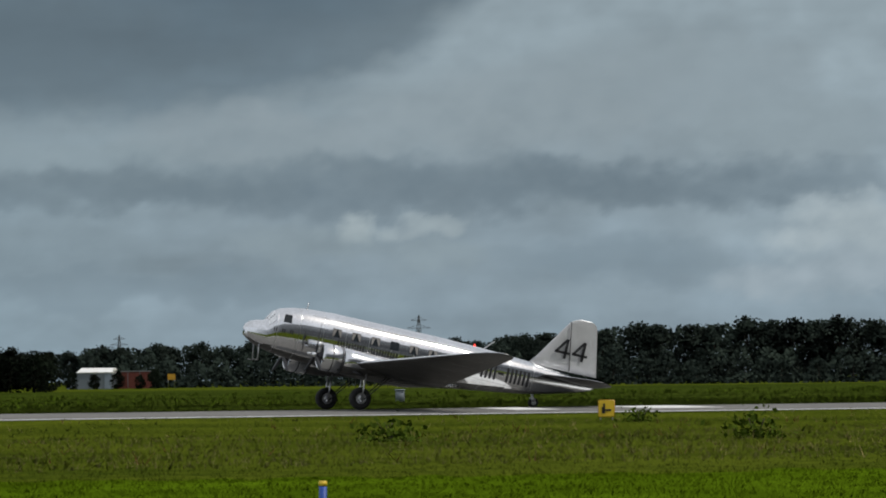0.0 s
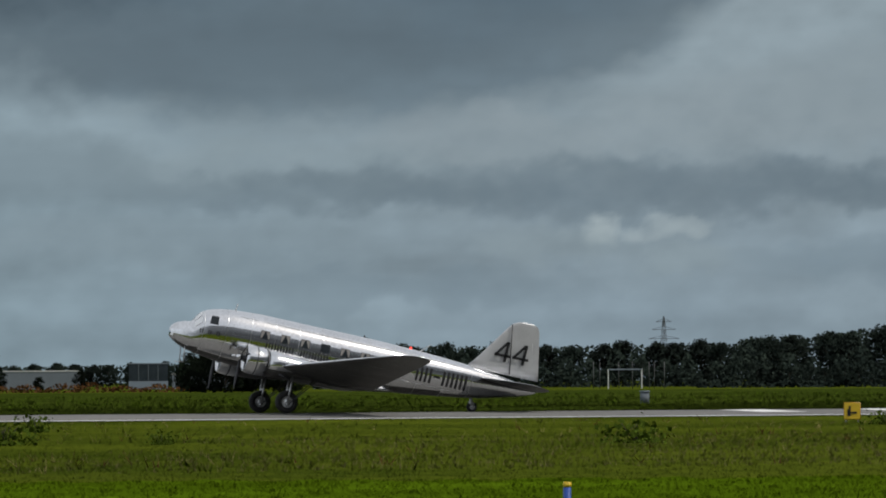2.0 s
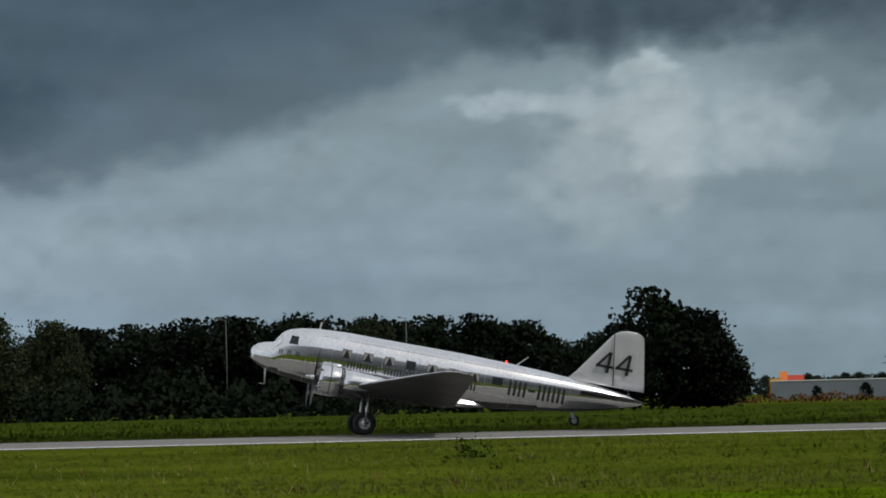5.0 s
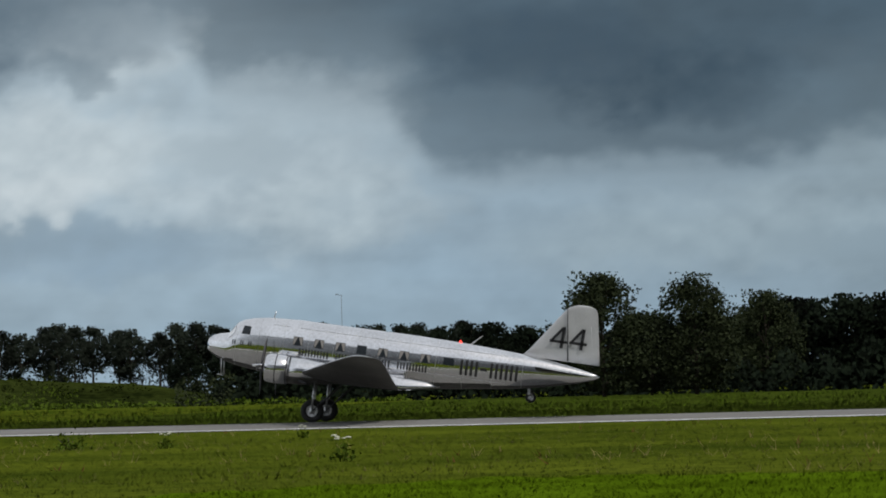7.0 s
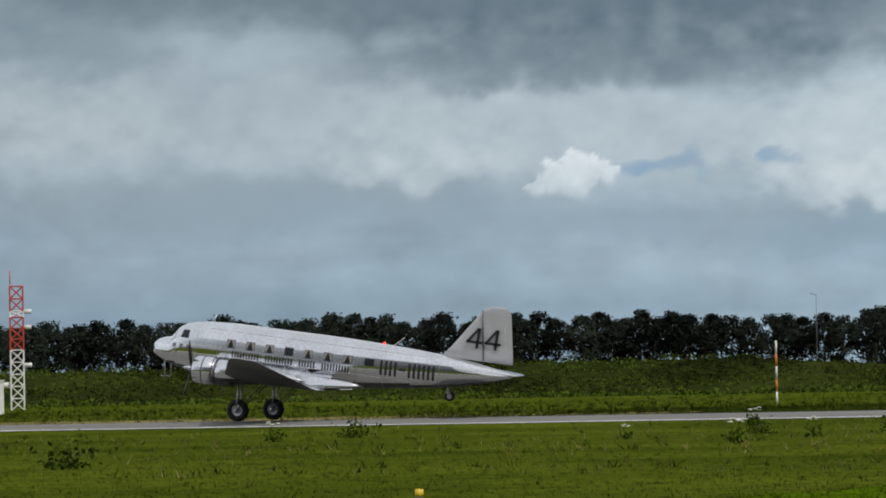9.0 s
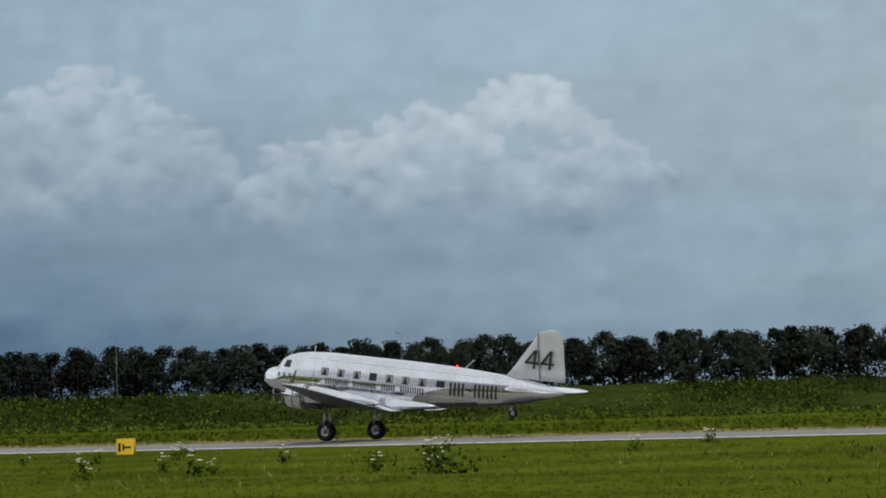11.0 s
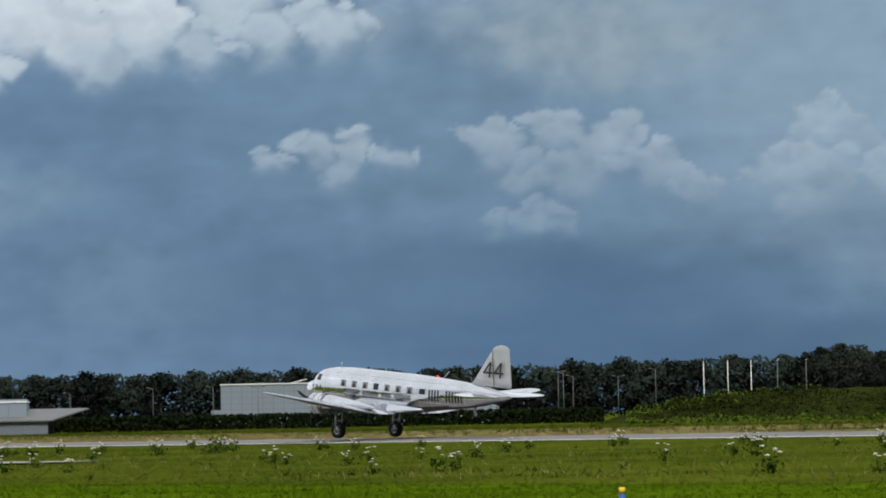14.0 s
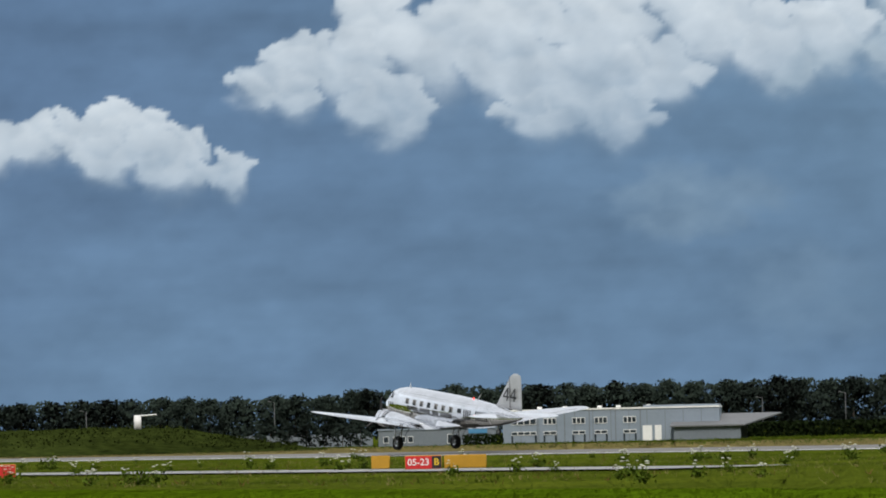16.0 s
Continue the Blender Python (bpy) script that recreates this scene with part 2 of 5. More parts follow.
def srgb(r, g, b):
    return [(c / 255 / 12.92 if c < 10 else ((c / 255 + 0.055) / 1.055) ** 2.4) for c in (r, g, b)]


def smooth(a, b, x):
    t = np.clip((x - a) / (b - a), 0, 1)
    return t * t * (3 - 2 * t)


AZ, EL = np.meshgrid(np.linspace(-66, 31, 2000), np.linspace(-0.6, 7.4, 220))
N1 = fbm((AZ + 90) * 0.45, (EL + 3) * 1.3, 1, 6)
N2 = fbm((AZ + 90) * 1.3, (EL + 3) * 2.2, 2, 6)
N3 = fbm((AZ + 90) * 3.2, (EL + 3) * 4.2, 3, 5)
STREAK = fbm((AZ + 90) * 0.22, (EL + 3) * 2.0, 4, 5)
WARP_A = AZ + (N2 - 0.5) * 1.3 + (N3 - 0.5) * 0.5
WARP_E = EL + (fbm((AZ + 50) * 1.3, (EL + 9) * 1.9, 5, 6) - 0.5) * 0.55 + (fbm((AZ + 50) * 3.4, (EL + 9) * 4.4, 6, 5) - 0.5) * 0.28


def tint(a, low, high):
    """One stop of the clear background: azimuth, colour near the horizon, colour five degrees up."""
    return a, srgb(*low), srgb(*high)


STOPS = [tint(-64, (106, 132, 158), (94, 118, 148)), tint(-50, (106, 132, 158), (104, 130, 155)), tint(-44, (86, 112, 140), (112, 136, 156)), tint(-38, (90, 116, 140), (144, 164, 179)),
         tint(-31, (120, 140, 156), (160, 177, 188)), tint(-24, (134, 152, 166), (158, 171, 179)), tint(-17, (142, 161, 173), (168, 180, 186)), tint(-10, (158, 177, 189), (168, 181, 188)), tint(-5, (144, 163, 176), (154, 168, 176)),
         tint(2, (134, 150, 160), (136, 150, 156)), tint(9, (130, 146, 153), (132, 146, 152)), tint(17, (136, 150, 158), (142, 154, 159)), tint(28, (142, 156, 164), (152, 164, 169))]
UP = smooth(0.0, 4.5, EL + (N1 - 0.5) * 2)
RGB = np.zeros(AZ.shape + (3,))
for c in range(3):
    lo = np.interp(AZ, [s[0] for s in STOPS], [s[1][c] for s in STOPS])
    hi = np.interp(AZ, [s[0] for s in STOPS], [s[2][c] for s in STOPS])
    RGB[..., c] = lo * (1 - UP) + hi * UP
RIGHT = smooth(-4, 6, AZ)
RGB *= (1 + (STREAK - 0.5) * 0.34 + (N2 - 0.5) * 0.26)[..., None]


def blend(color, alpha):
    for c in range(3):
        RGB[..., c] = RGB[..., c] * (1 - alpha) + color[c] * alpha


def patch(a, e, w, h, color, amount, soft=1.5):
    """A soft lighter or darker part of the overcast."""
    d = 1 - ((WARP_A - a) / w) ** 2 - ((WARP_E - e) / h) ** 2
    blend(srgb(*color), amount * smooth(-soft, 1.0, d) * (0.55 + 0.9 * (N3 - 0.1)))


def heap(lobes, base, bright=1.0, soft=0.22, fade=0.7, crest=(212, 218, 220), foot=(138, 156, 170), seed=1):
    """A heaped cloud of rounded lobes (azimuth, elevation, radius): knobbly lit top, shaded base that thins out."""
    g = np.random.RandomState(seed)
    full = [(a, e, r, 1.0) for a, e, r in lobes]
    for a, e, r in lobes:
        for k in range(5):
            t = g.uniform(0.1, 3.04)
            q = r * g.uniform(0.25, 0.5)
            full.append((a + 0.85 * r * math.cos(t), e + 0.8 * r * math.sin(t), q, 0.8))
    top = max(e + r for _, e, r in lobes)
    u = AZ + (N2 - 0.5) * 0.5 + (N3 - 0.5) * 0.28
    v = EL + (N5 - 0.5) * 0.4 + (N6 - 0.5) * 0.24
    cover, lit = np.zeros(AZ.shape), np.zeros(AZ.shape)
    for a, e, r, k in full:
        d = 1 - np.sqrt((u - a) ** 2 + (v - e) ** 2) / r
        d = np.clip(d, -1, 1)
        # each lobe is lit on its upper side
        shade = 0.5 + 0.5 * (v - e) / r + 0.12 * (u - a) / r
        w = smooth(-0.05, 0.5, d) * k
        lit = lit * (1 - w) + np.clip(shade, 0, 1) * w
        under = np.clip((e + 0.25 * r - v) / r, 0, 1)
        cover = np.maximum(cover, smooth(0.0, soft + 0.5 * max(0, 0.8 - bright) + 1.5 * under, d))
    rise = np.clip((EL - base) / (top - base), 0, 1)
    lit = np.clip(0.42 * lit + 0.66 * rise - 0.1 + 0.24 * (N3 - 0.5) + 0.3 * (N2 - 0.5), 0, 1)
    alpha = bright * cover * smooth(base - fade * 0.6, base + fade, v + (N2 - 0.5) * 0.5)
    for c, (p, q) in enumerate(zip(srgb(*foot), srgb(*crest))):
        RGB[..., c] = RGB[..., c] * (1 - alpha) + (p + (q - p) * lit) * alpha


N5, N6 = fbm((AZ + 50) * 1.3, (EL + 9) * 1.9, 5, 6), fbm((AZ + 50) * 3.4, (EL + 9) * 4.4, 6, 5)
# the dark shelf of cloud overhead: its lower edge in degrees, and how dark it is
EDGE = np.interp(AZ, [-62, -27, -22, -16, -12, -9.1, -8.5, -7.6, -6.2, -5.6, -4.8, -3.1, -0.7, 0.84, 2.2, 4.3, 6.2, 8.1, 9.0, 9.6, 10.6, 11.3, 12.8, 14, 16.2, 17.6, 18.6, 19.4, 20.1, 26],
                 [9, 8, 5.0, 4.5, 4.5, 4.8, 4.0, 3.8, 3.5, 2.75, 2.55, 2.6, 2.8, 3.2, 3.55, 4.15, 4.4, 4.7, 4.7, 4.3, 4.0, 3.6, 3.2, 3.25, 3.4, 3.6, 3.9, 4.5, 5.3, 5.8])
DARK = np.interp(AZ, [-24, -14, -9, -5, 0, 7, 8.6, 10.5, 14, 17, 26], [0.6, 0.7, 0.75, 0.9, 0.92, 0.97, 0.95, 0.66, 0.66, 0.8, 0.6])
LOW = EL + (N2 - 0.5) * 0.7 + (N3 - 0.5) * 0.3 - EDGE
shelf = (0.72 * smooth(-0.1, 0.55, LOW) + 0.28 * smooth(0.4, 2.0, LOW)) * DARK
for c, k in enumerate(srgb(68, 85, 97)):
    RGB[..., c] = RGB[..., c] * (1 - shelf) + k * (0.62 + 0.76 * N1) * shelf
for p in ((5.2, 3.9, 0.7, 0.2, (186, 195, 198), 0.55), (6.95, 4.35, 0.4, 0.12, (196, 204, 206), 0.7), (7.0, 3.6, 1.2, 0.7, (166, 177, 180), 0.6), (3.0, 2.7, 2.5, 0.35, (142, 156, 163), 0.5), (1.9, 3.3, 0.8, 0.25, (150, 164, 170), 0.35),
          (-1.5, 1.9, 2.6, 0.45, (156, 170, 176), 0.6), (1.0, 1.7, 2.0, 0.25, (120, 136, 146), 0.4), (-2.2, 3.9, 1.2, 0.5, (58, 74, 86), 0.7), (-4.2, 4.5, 1.2, 0.5, (66, 82, 95), 0.6), (0.0, 3.6, 1.5, 0.3, (96, 112, 122), 0.4),
          (-9.7, 4.6, 0.9, 0.5, (198, 206, 208), 0.65), (-10.2, 4.3, 0.4, 0.22, (120, 136, 146), 0.6), (-7.2, 3.6, 1.1, 0.6, (172, 183, 188), 0.6), (-9.2, 2.95, 2.0, 0.6, (194, 203, 206), 0.6), (-8.0, 3.2, 0.8, 0.3, (152, 165, 172), 0.5),
          (-6.9, 2.4, 1.0, 0.5, (186, 196, 199), 0.6), (-10.7, 3.2, 1.2, 0.6, (200, 208, 210), 0.8), (-10.3, 1.9, 1.5, 0.3, (140, 160, 176), 0.5), (-16, 3.3, 5.0, 0.6, (186, 195, 198), 0.7), (-19.0, 3.9, 1.6, 0.5, (170, 181, 186), 0.6),
          (-21.9, 3.6, 1.6, 0.6, (186, 194, 196), 0.6), (-21.5, 4.9, 1.6, 0.5, (124, 139, 148), 0.7), (-20, 2.6, 2.5, 0.4, (168, 180, 186), 0.6), (-13.8, 4.8, 3.6, 0.7, (98, 113, 124), 0.85), (-15.5, 4.25, 2.2, 0.3, (118, 132, 141), 0.6), (-9.6, 4.9, 0.8, 0.4, (116, 130, 140), 0.5),
          (-18.5, 5.4, 2.5, 0.5, (110, 124, 133), 0.7), (-18.5, 2.45, 3.0, 0.35, (140, 155, 165), 0.6), (-12.4, 2.05, 2.8, 0.25, (140, 157, 168), 0.5), (-11.0, 2.6, 0.9, 0.25, (204, 210, 211), 0.6), (-16.8, 2.9, 1.2, 0.25, (196, 204, 206), 0.6)):
    patch(*p)
# the grey banks towards the start of the run
for p in ((8.0, 5.2, 3.2, 0.45, (60, 73, 82), 0.75), (5.9, 4.9, 1.4, 0.3, (60, 73, 82), 0.55), (10.6, 4.3, 1.8, 0.6, (94, 106, 113), 0.6), (13.3, 4.3, 2.2, 0.6, (92, 104, 111), 0.4), (6.6, 4.3, 0.45, 0.1, (158, 168, 171), 0.9), (6.2, 3.0, 0.9, 0.8, (158, 168, 171), 0.65), (7.1, 3.3, 0.45, 0.75, (178, 186, 188), 0.8), (8.5, 3.5, 0.6, 0.5, (168, 177, 180), 0.7), (6.4, 3.7, 0.6, 0.3, (172, 180, 182), 0.6), (8.0, 2.7, 1.5, 0.2, (112, 125, 132), 0.4),
          (14.5, 2.85, 2.6, 0.3, (136, 148, 152), 0.6), (10.8, 2.8, 1.3, 0.35, (120, 133, 139), 0.5), (11.5, 1.9, 3.0, 0.25, (130, 143, 149), 0.5), (17.0, 3.2, 1.6, 0.3, (142, 152, 156), 0.75), (20.3, 3.5, 1.8, 0.55, (144, 154, 158), 0.75),
          (22.6, 4.0, 1.6, 0.5, (140, 150, 154), 0.6), (24.0, 3.2, 1.4, 0.35, (142, 153, 157), 0.5), (18.0, 2.55, 4.2, 0.3, (106, 119, 127), 0.7), (22.8, 2.55, 2.2, 0.28, (104, 117, 125), 0.7), (14.4, 2.5, 2.2, 0.22, (108, 121, 128), 0.5),
          (18.05, 2.02, 0.38, 0.2, (172, 181, 181), 0.75), (19.0, 2.02, 0.34, 0.14, (160, 170, 172), 0.7), (17.5, 1.8, 1.0, 0.22, (140, 152, 156), 0.6), (19.4, 1.6, 0.6, 0.2, (142, 154, 158), 0.55), (24.7, 1.95, 0.8, 0.36, (170, 179, 181), 0.85),
          (23.8, 1.3, 0.6, 0.2, (158, 168, 173), 0.7), (24.8, 1.35, 0.45, 0.2, (160, 170, 175), 0.7), (21.8, 1.5, 1.4, 0.25, (118, 132, 140), 0.5), (15.0, 1.2, 2.5, 0.2, (120, 134, 142), 0.5)):
    patch(*p)
patch(-13.2, 2.85, 0.5, 0.14, (122, 152, 178), 0.6, 1.3)
patch(-11.9, 2.95, 0.25, 0.12, (122, 152, 178), 0.6, 1.3)
for p in ((-31.0, 5.3, 5.5, 0.9, (160, 180, 194), 0.7), (-40.5, 4.9, 2.5, 0.9, (136, 156, 171), 0.5), (-43.2, 5.0, 1.6, 0.6, (150, 164, 172), 0.7), (-25.6, 4.0, 2.0, 0.9, (156, 170, 178), 0.6),
          (-33.5, 1.9, 4.5, 0.35, (122, 142, 157), 0.5), (-38.0, 0.7, 5.0, 0.5, (74, 100, 126), 0.6), (-44.5, 1.5, 3.5, 0.7, (76, 104, 131), 0.5), (-51.2, 2.95, 1.1, 0.35, (132, 153, 170), 0.5), (-49.6, 1.7, 1.1, 0.5, (114, 137, 158), 0.5), (-46.5, 1.6, 2.0, 0.4, (100, 126, 149), 0.5)):
    patch(*p)
heap([(-14.95, 2.66, 0.24), (-14.5, 2.74, 0.28), (-14.15, 2.7, 0.24), (-14.6, 2.55, 0.3), (-15.15, 2.55, 0.18)], 2.35, 0.9, 0.3, 0.35, (226, 229, 229), (178, 190, 196), 2)
heap([(-37.8, 3.6, 0.7), (-37.1, 3.7, 0.6), (-36.2, 3.75, 0.6), (-36.6, 3.1, 0.9), (-35.4, 3.3, 0.8), (-38.6, 3.1, 0.7)], 2.0, 0.6, 0.5, 1.0, (184, 194, 200), (112, 133, 150), 3)
heap([(-34.33, 4.35, 0.4), (-34.85, 3.95, 0.5), (-33.75, 4.05, 0.45), (-33.3, 3.65, 0.45), (-32.85, 3.25, 0.45), (-34.3, 3.5, 0.8), (-33.5, 2.9, 0.8), (-35.0, 2.8, 0.8), (-32.4, 2.7, 0.5)], 1.9, 0.9, 0.16, 1.1, (194, 204, 211), (112, 133, 150), 4)
heap([(-31.6, 3.3, 0.4), (-30.9, 3.35, 0.5), (-30.2, 3.4, 0.55), (-29.7, 3.6, 0.48), (-29.2, 3.5, 0.5), (-28.65, 3.95, 0.45), (-28.15, 3.8, 0.48), (-27.6, 3.35, 0.5), (-27.1, 2.9, 0.6), (-30.5, 2.7, 0.7), (-29.2, 2.8, 0.8), (-28.0, 2.6, 0.8), (-31.8, 2.6, 0.6)], 1.8, 0.92, 0.16, 1.1, (204, 212, 217), (114, 135, 152), 5)
heap([(-40.3, 3.8, 0.38), (-39.9, 3.5, 0.42), (-39.4, 3.25, 0.36), (-40.4, 3.35, 0.45)], 2.9, 0.62, 0.3, 0.5, (176, 189, 198), (118, 140, 158), 6)
heap([(-40.9, 3.05, 0.45), (-40.2, 3.0, 0.5), (-39.4, 2.85, 0.5), (-38.9, 2.6, 0.36), (-40.5, 2.6, 0.55)], 2.1, 0.66, 0.3, 0.6, (168, 182, 192), (104, 128, 148), 7)
heap([(-44.7, 3.5, 0.42), (-43.95, 3.6, 0.46), (-43.2, 3.45, 0.5), (-42.5, 3.1, 0.48), (-43.6, 3.0, 0.6), (-41.95, 2.8, 0.45), (-44.3, 3.1, 0.4)], 2.3, 0.74, 0.25, 0.7, (178, 190, 199), (104, 128, 148), 8)
heap([(-44.65, 2.5, 0.28), (-44.15, 2.5, 0.34), (-43.8, 2.35, 0.3)], 2.05, 0.55, 0.35, 0.5, (164, 179, 190), (104, 129, 150), 9)
heap([(-47.7, 3.3, 0.28), (-47.1, 3.5, 0.36), (-46.6, 3.45, 0.4), (-46.0, 3.3, 0.34), (-46.75, 3.2, 0.4)], 2.8, 0.74, 0.45, 0.4, (186, 197, 204), (124, 146, 164), 10)
heap([(-48.6, 4.8, 0.55), (-47.7, 4.95, 0.55), (-46.9, 5.0, 0.6), (-49.4, 4.75, 0.6), (-48.2, 5.4, 0.8), (-49.9, 4.6, 0.5)], 4.05, 0.9, 0.42, 0.5, (206, 214, 218), (146, 165, 180), 11)
heap([(-46.2, 5.0, 0.7), (-45.3, 5.1, 0.8), (-44.4, 5.3, 0.7)], 4.4, 0.5, 0.8, 0.8, (184, 196, 203), (124, 146, 163), 14)
heap([(-57.0, 4.6, 0.42), (-56.4, 4.9, 0.5), (-55.8, 4.7, 0.6), (-55.4, 5.3, 0.6), (-54.7, 4.9, 0.8), (-53.9, 5.3, 0.8), (-53.5, 4.6, 0.8), (-52.6, 4.3, 0.75), (-52.4, 5.1, 0.8), (-51.6, 4.6, 0.6), (-51.0, 5.2, 0.8), (-50.2, 4.95, 0.6), (-49.4, 5.1, 0.6), (-55.6, 4.3, 0.45), (-56.5, 4.4, 0.4), (-55.2, 4.15, 0.5), (-52.2, 3.95, 0.5), (-53.2, 4.0, 0.5)], 3.55, 0.96, 0.16, 0.75, (224, 228, 230), (150, 168, 184), 12)
heap([(-60.6, 3.8, 0.5), (-60.0, 3.85, 0.42), (-59.4, 3.9, 0.42), (-58.9, 4.15, 0.4), (-58.5, 4.0, 0.4), (-58.0, 3.75, 0.38), (-57.5, 3.55, 0.28), (-59.0, 3.6, 0.5), (-61.4, 3.7, 0.6), (-57.35, 3.45, 0.36), (-58.2, 3.45, 0.5)], 3.15, 0.96, 0.16, 0.45, (222, 226, 228), (156, 173, 188), 13)
STOP_AZ = [float(np.interp(t, [p[0] for p in PAN], [p[1] for p in PAN])) for t, _ in EXPOSURE]
RGB *= (2 ** -np.interp(AZ, STOP_AZ[::-1], [e for _, e in EXPOSURE][::-1]))[..., None]
RGB *= (1 + (N3 - 0.5) * 0.14)[..., None]
RGB *= np.array((0.95, 1.0, 1.045))
RGB = np.clip(RGB, 0.02, 1.2)
R = 4500.0
me = bpy.data.meshes.new("sky_backdrop")
nv, nu = AZ.shape
co = np.stack([R * np.sin(np.radians(AZ)), R * np.cos(np.radians(AZ)), 1.6 + R * np.tan(np.radians(EL))], -1).reshape(-1, 3)
idx = np.arange(nv * nu).reshape(nv, nu)
quads = np.stack([idx[:-1, :-1], idx[:-1, 1:], idx[1:, 1:], idx[1:, :-1]], -1).reshape(-1, 4)
me.from_pydata(co.tolist(), [], quads.tolist())
me.polygons.foreach_set("use_smooth", [True] * len(quads))
att = me.color_attributes.new("cloud", "FLOAT_COLOR", "POINT")
att.data.foreach_set("color", np.concatenate([RGB.reshape(-1, 3), np.ones((nv * nu, 1))], 1).ravel())
m = bpy.data.materials.new("cloudy_sky")
m.use_nodes = True
nt = m.node_tree
nt.nodes.remove(nt.nodes["Principled BSDF"])
em, at = nt.nodes.new("ShaderNodeEmission"), nt.nodes.new("ShaderNodeAttribute")
at.attribute_name = "cloud"
nt.links.new(at.outputs["Color"], em.inputs["Color"])
nt.links.new(em.outputs[0], nt.nodes["Material Output"].inputs["Surface"])
me.materials.append(m)
tagged(new("backdrop", me), "grey and blue cloudy sky", "sky", kind="structure")


# out-of-view cloud ring, added all round to shape reflections; higher behind the eye
AZ2, EL2 = np.meshgrid(np.linspace(31, 294, 220), np.concatenate((np.linspace(-0.6, 7.4, 12), np.linspace(8, 27, 20))))
K = 0.11 + 0.12 * (fbm(AZ2 * 0.06, EL2 * 0.3, 12, 5) - 0.5) * 2 + 0.10 * smooth(10, 27, EL2)
# one stretch is brightened to whiten what the airliner's side mirrors
K = K + (np.interp(AZ2, [185, 205, 225, 245], [0.0, 0.25, 0.6, 0.75])) * (0.7 + 0.6 * fbm(AZ2 * 0.11, EL2 * 0.25, 14, 4))
RGB2 = np.stack([K * 0.93, K, K * 1.08], -1)
me2 = bpy.data.meshes.new("reflection_ring")
nv, nu = AZ2.shape
co = np.stack([R * np.sin(np.radians(AZ2)), R * np.cos(np.radians(AZ2)), 1.6 + R * np.tan(np.radians(EL2))], -1).reshape(-1, 3)
idx = np.arange(nv * nu).reshape(nv, nu)
quads = np.stack([idx[:-1, :-1], idx[:-1, 1:], idx[1:, 1:], idx[1:, :-1]], -1).reshape(-1, 4)
me2.from_pydata(co.tolist(), [], quads.tolist())
att = me2.color_attributes.new("cloud", "FLOAT_COLOR", "POINT")
att.data.foreach_set("color", np.concatenate([RGB2.reshape(-1, 3), np.ones((nv * nu, 1))], 1).ravel())
me2.materials.append(m)
tagged(new("backdrop", me2), "unseen glowing ring of cloud added all round for reflections", "sky", kind="structure")


# ---- trees, banks and hedges ----
def cards(pts, sizes, rng, flat=0.0):
    """Leaf-like quads of the given sizes at points, turned at random; returns vertices and faces."""
    n = len(pts)
    u = rng.normal(size=(n, 3))
    u /= np.linalg.norm(u, axis=1, keepdims=True)
    w = rng.normal(size=(n, 3))
    v = np.cross(u, w)
    v /= np.linalg.norm(v, axis=1, keepdims=True) + 1e-9
    s = np.asarray(sizes)[:, None] * 0.5
    k = np.stack([pts - u * s, pts - v * s * 0.7, pts + u * s, pts + v * s * 0.7], 1).reshape(-1, 3)
    return k, np.arange(4 * n).reshape(-1, 4)


def card_mesh(name, pts, sizes, rng, mat):
    k, f = cards(np.asarray(pts), sizes, rng)
    me = bpy.data.meshes.new(name)
    me.from_pydata(k.tolist(), [], f.tolist())
    me.materials.append(mat)
    return me


def tree(name, h, spread, seed, mat=LEAF, bare=0.25, clumps=34, per=34, leaf=0.62, label="", lean=0.0, skirt=0):
    """A tapered trunk with limbs and a crown of many small leaf clumps with gaps."""
    rng = np.random.RandomState(seed)
    e = thing(name, label, "tree")
    bm = bmesh.new()
    top = Vector((lean * h * 0.1, 0, h * 0.8))
    rod(bm, (0, 0, -0.4), top * 0.5, h * 0.022, h * 0.014, 7)
    rod(bm, top * 0.5, top, h * 0.014, h * 0.005, 6)
    centres = []
    for k in range(clumps):
        f = bare + (1 - bare) * rng.rand() ** 0.85
        prof = math.sin(math.pi * min(1, (f - bare) / (1 - bare) * 0.86 + 0.12)) ** 0.7
        r, t = spread * prof * (0.35 + 0.65 * rng.rand() ** 0.5), rng.rand() * 6.283
        centres.append((r * math.cos(t) + lean * h * 0.1 * f, r * math.sin(t), h * f * 0.96))
        if k % 4 == 0:
            rod(bm, (lean * h * 0.06 * f, 0, h * (bare + 0.55 * (f - bare))), centres[-1], h * 0.006, h * 0.002, 5)
    part("trunk", bm, BARK, e, "dark bark trunk and limbs")
    pts, sizes = [], []
    for c in centres:
        cr = spread * (0.22 + 0.2 * rng.rand())
        q = np.clip(rng.normal(size=(per, 3)), -1.5, 1.5) * np.array((cr, cr, cr * 0.75)) * 0.62 + np.array(c)
        pts.append(q)
        sizes.append(leaf * (0.6 + 0.8 * rng.rand(per)))
    for k in range(skirt):
        # loose sprays and suckers along the bare part of the trunk
        c = (rng.normal() * spread * 0.4, rng.normal() * spread * 0.4, h * bare * (0.15 + 0.9 * rng.rand()))
        q = rng.normal(size=(per // 2, 3)) * np.array((0.8, 0.8, 1.3)) * spread * 0.17 + np.array(c)
        pts.append(q)
        sizes.append(leaf * (0.5 + 0.7 * rng.rand(per // 2)))
    pts = np.concatenate(pts)
    pts[:, 2] = np.maximum(pts[:, 2], h * bare * 0.7 if not skirt else 0.2)
    part("crown", card_mesh("crown", pts, np.concatenate(sizes), rng, mat), mat, e, "leafy crown with gaps", False)
    return e


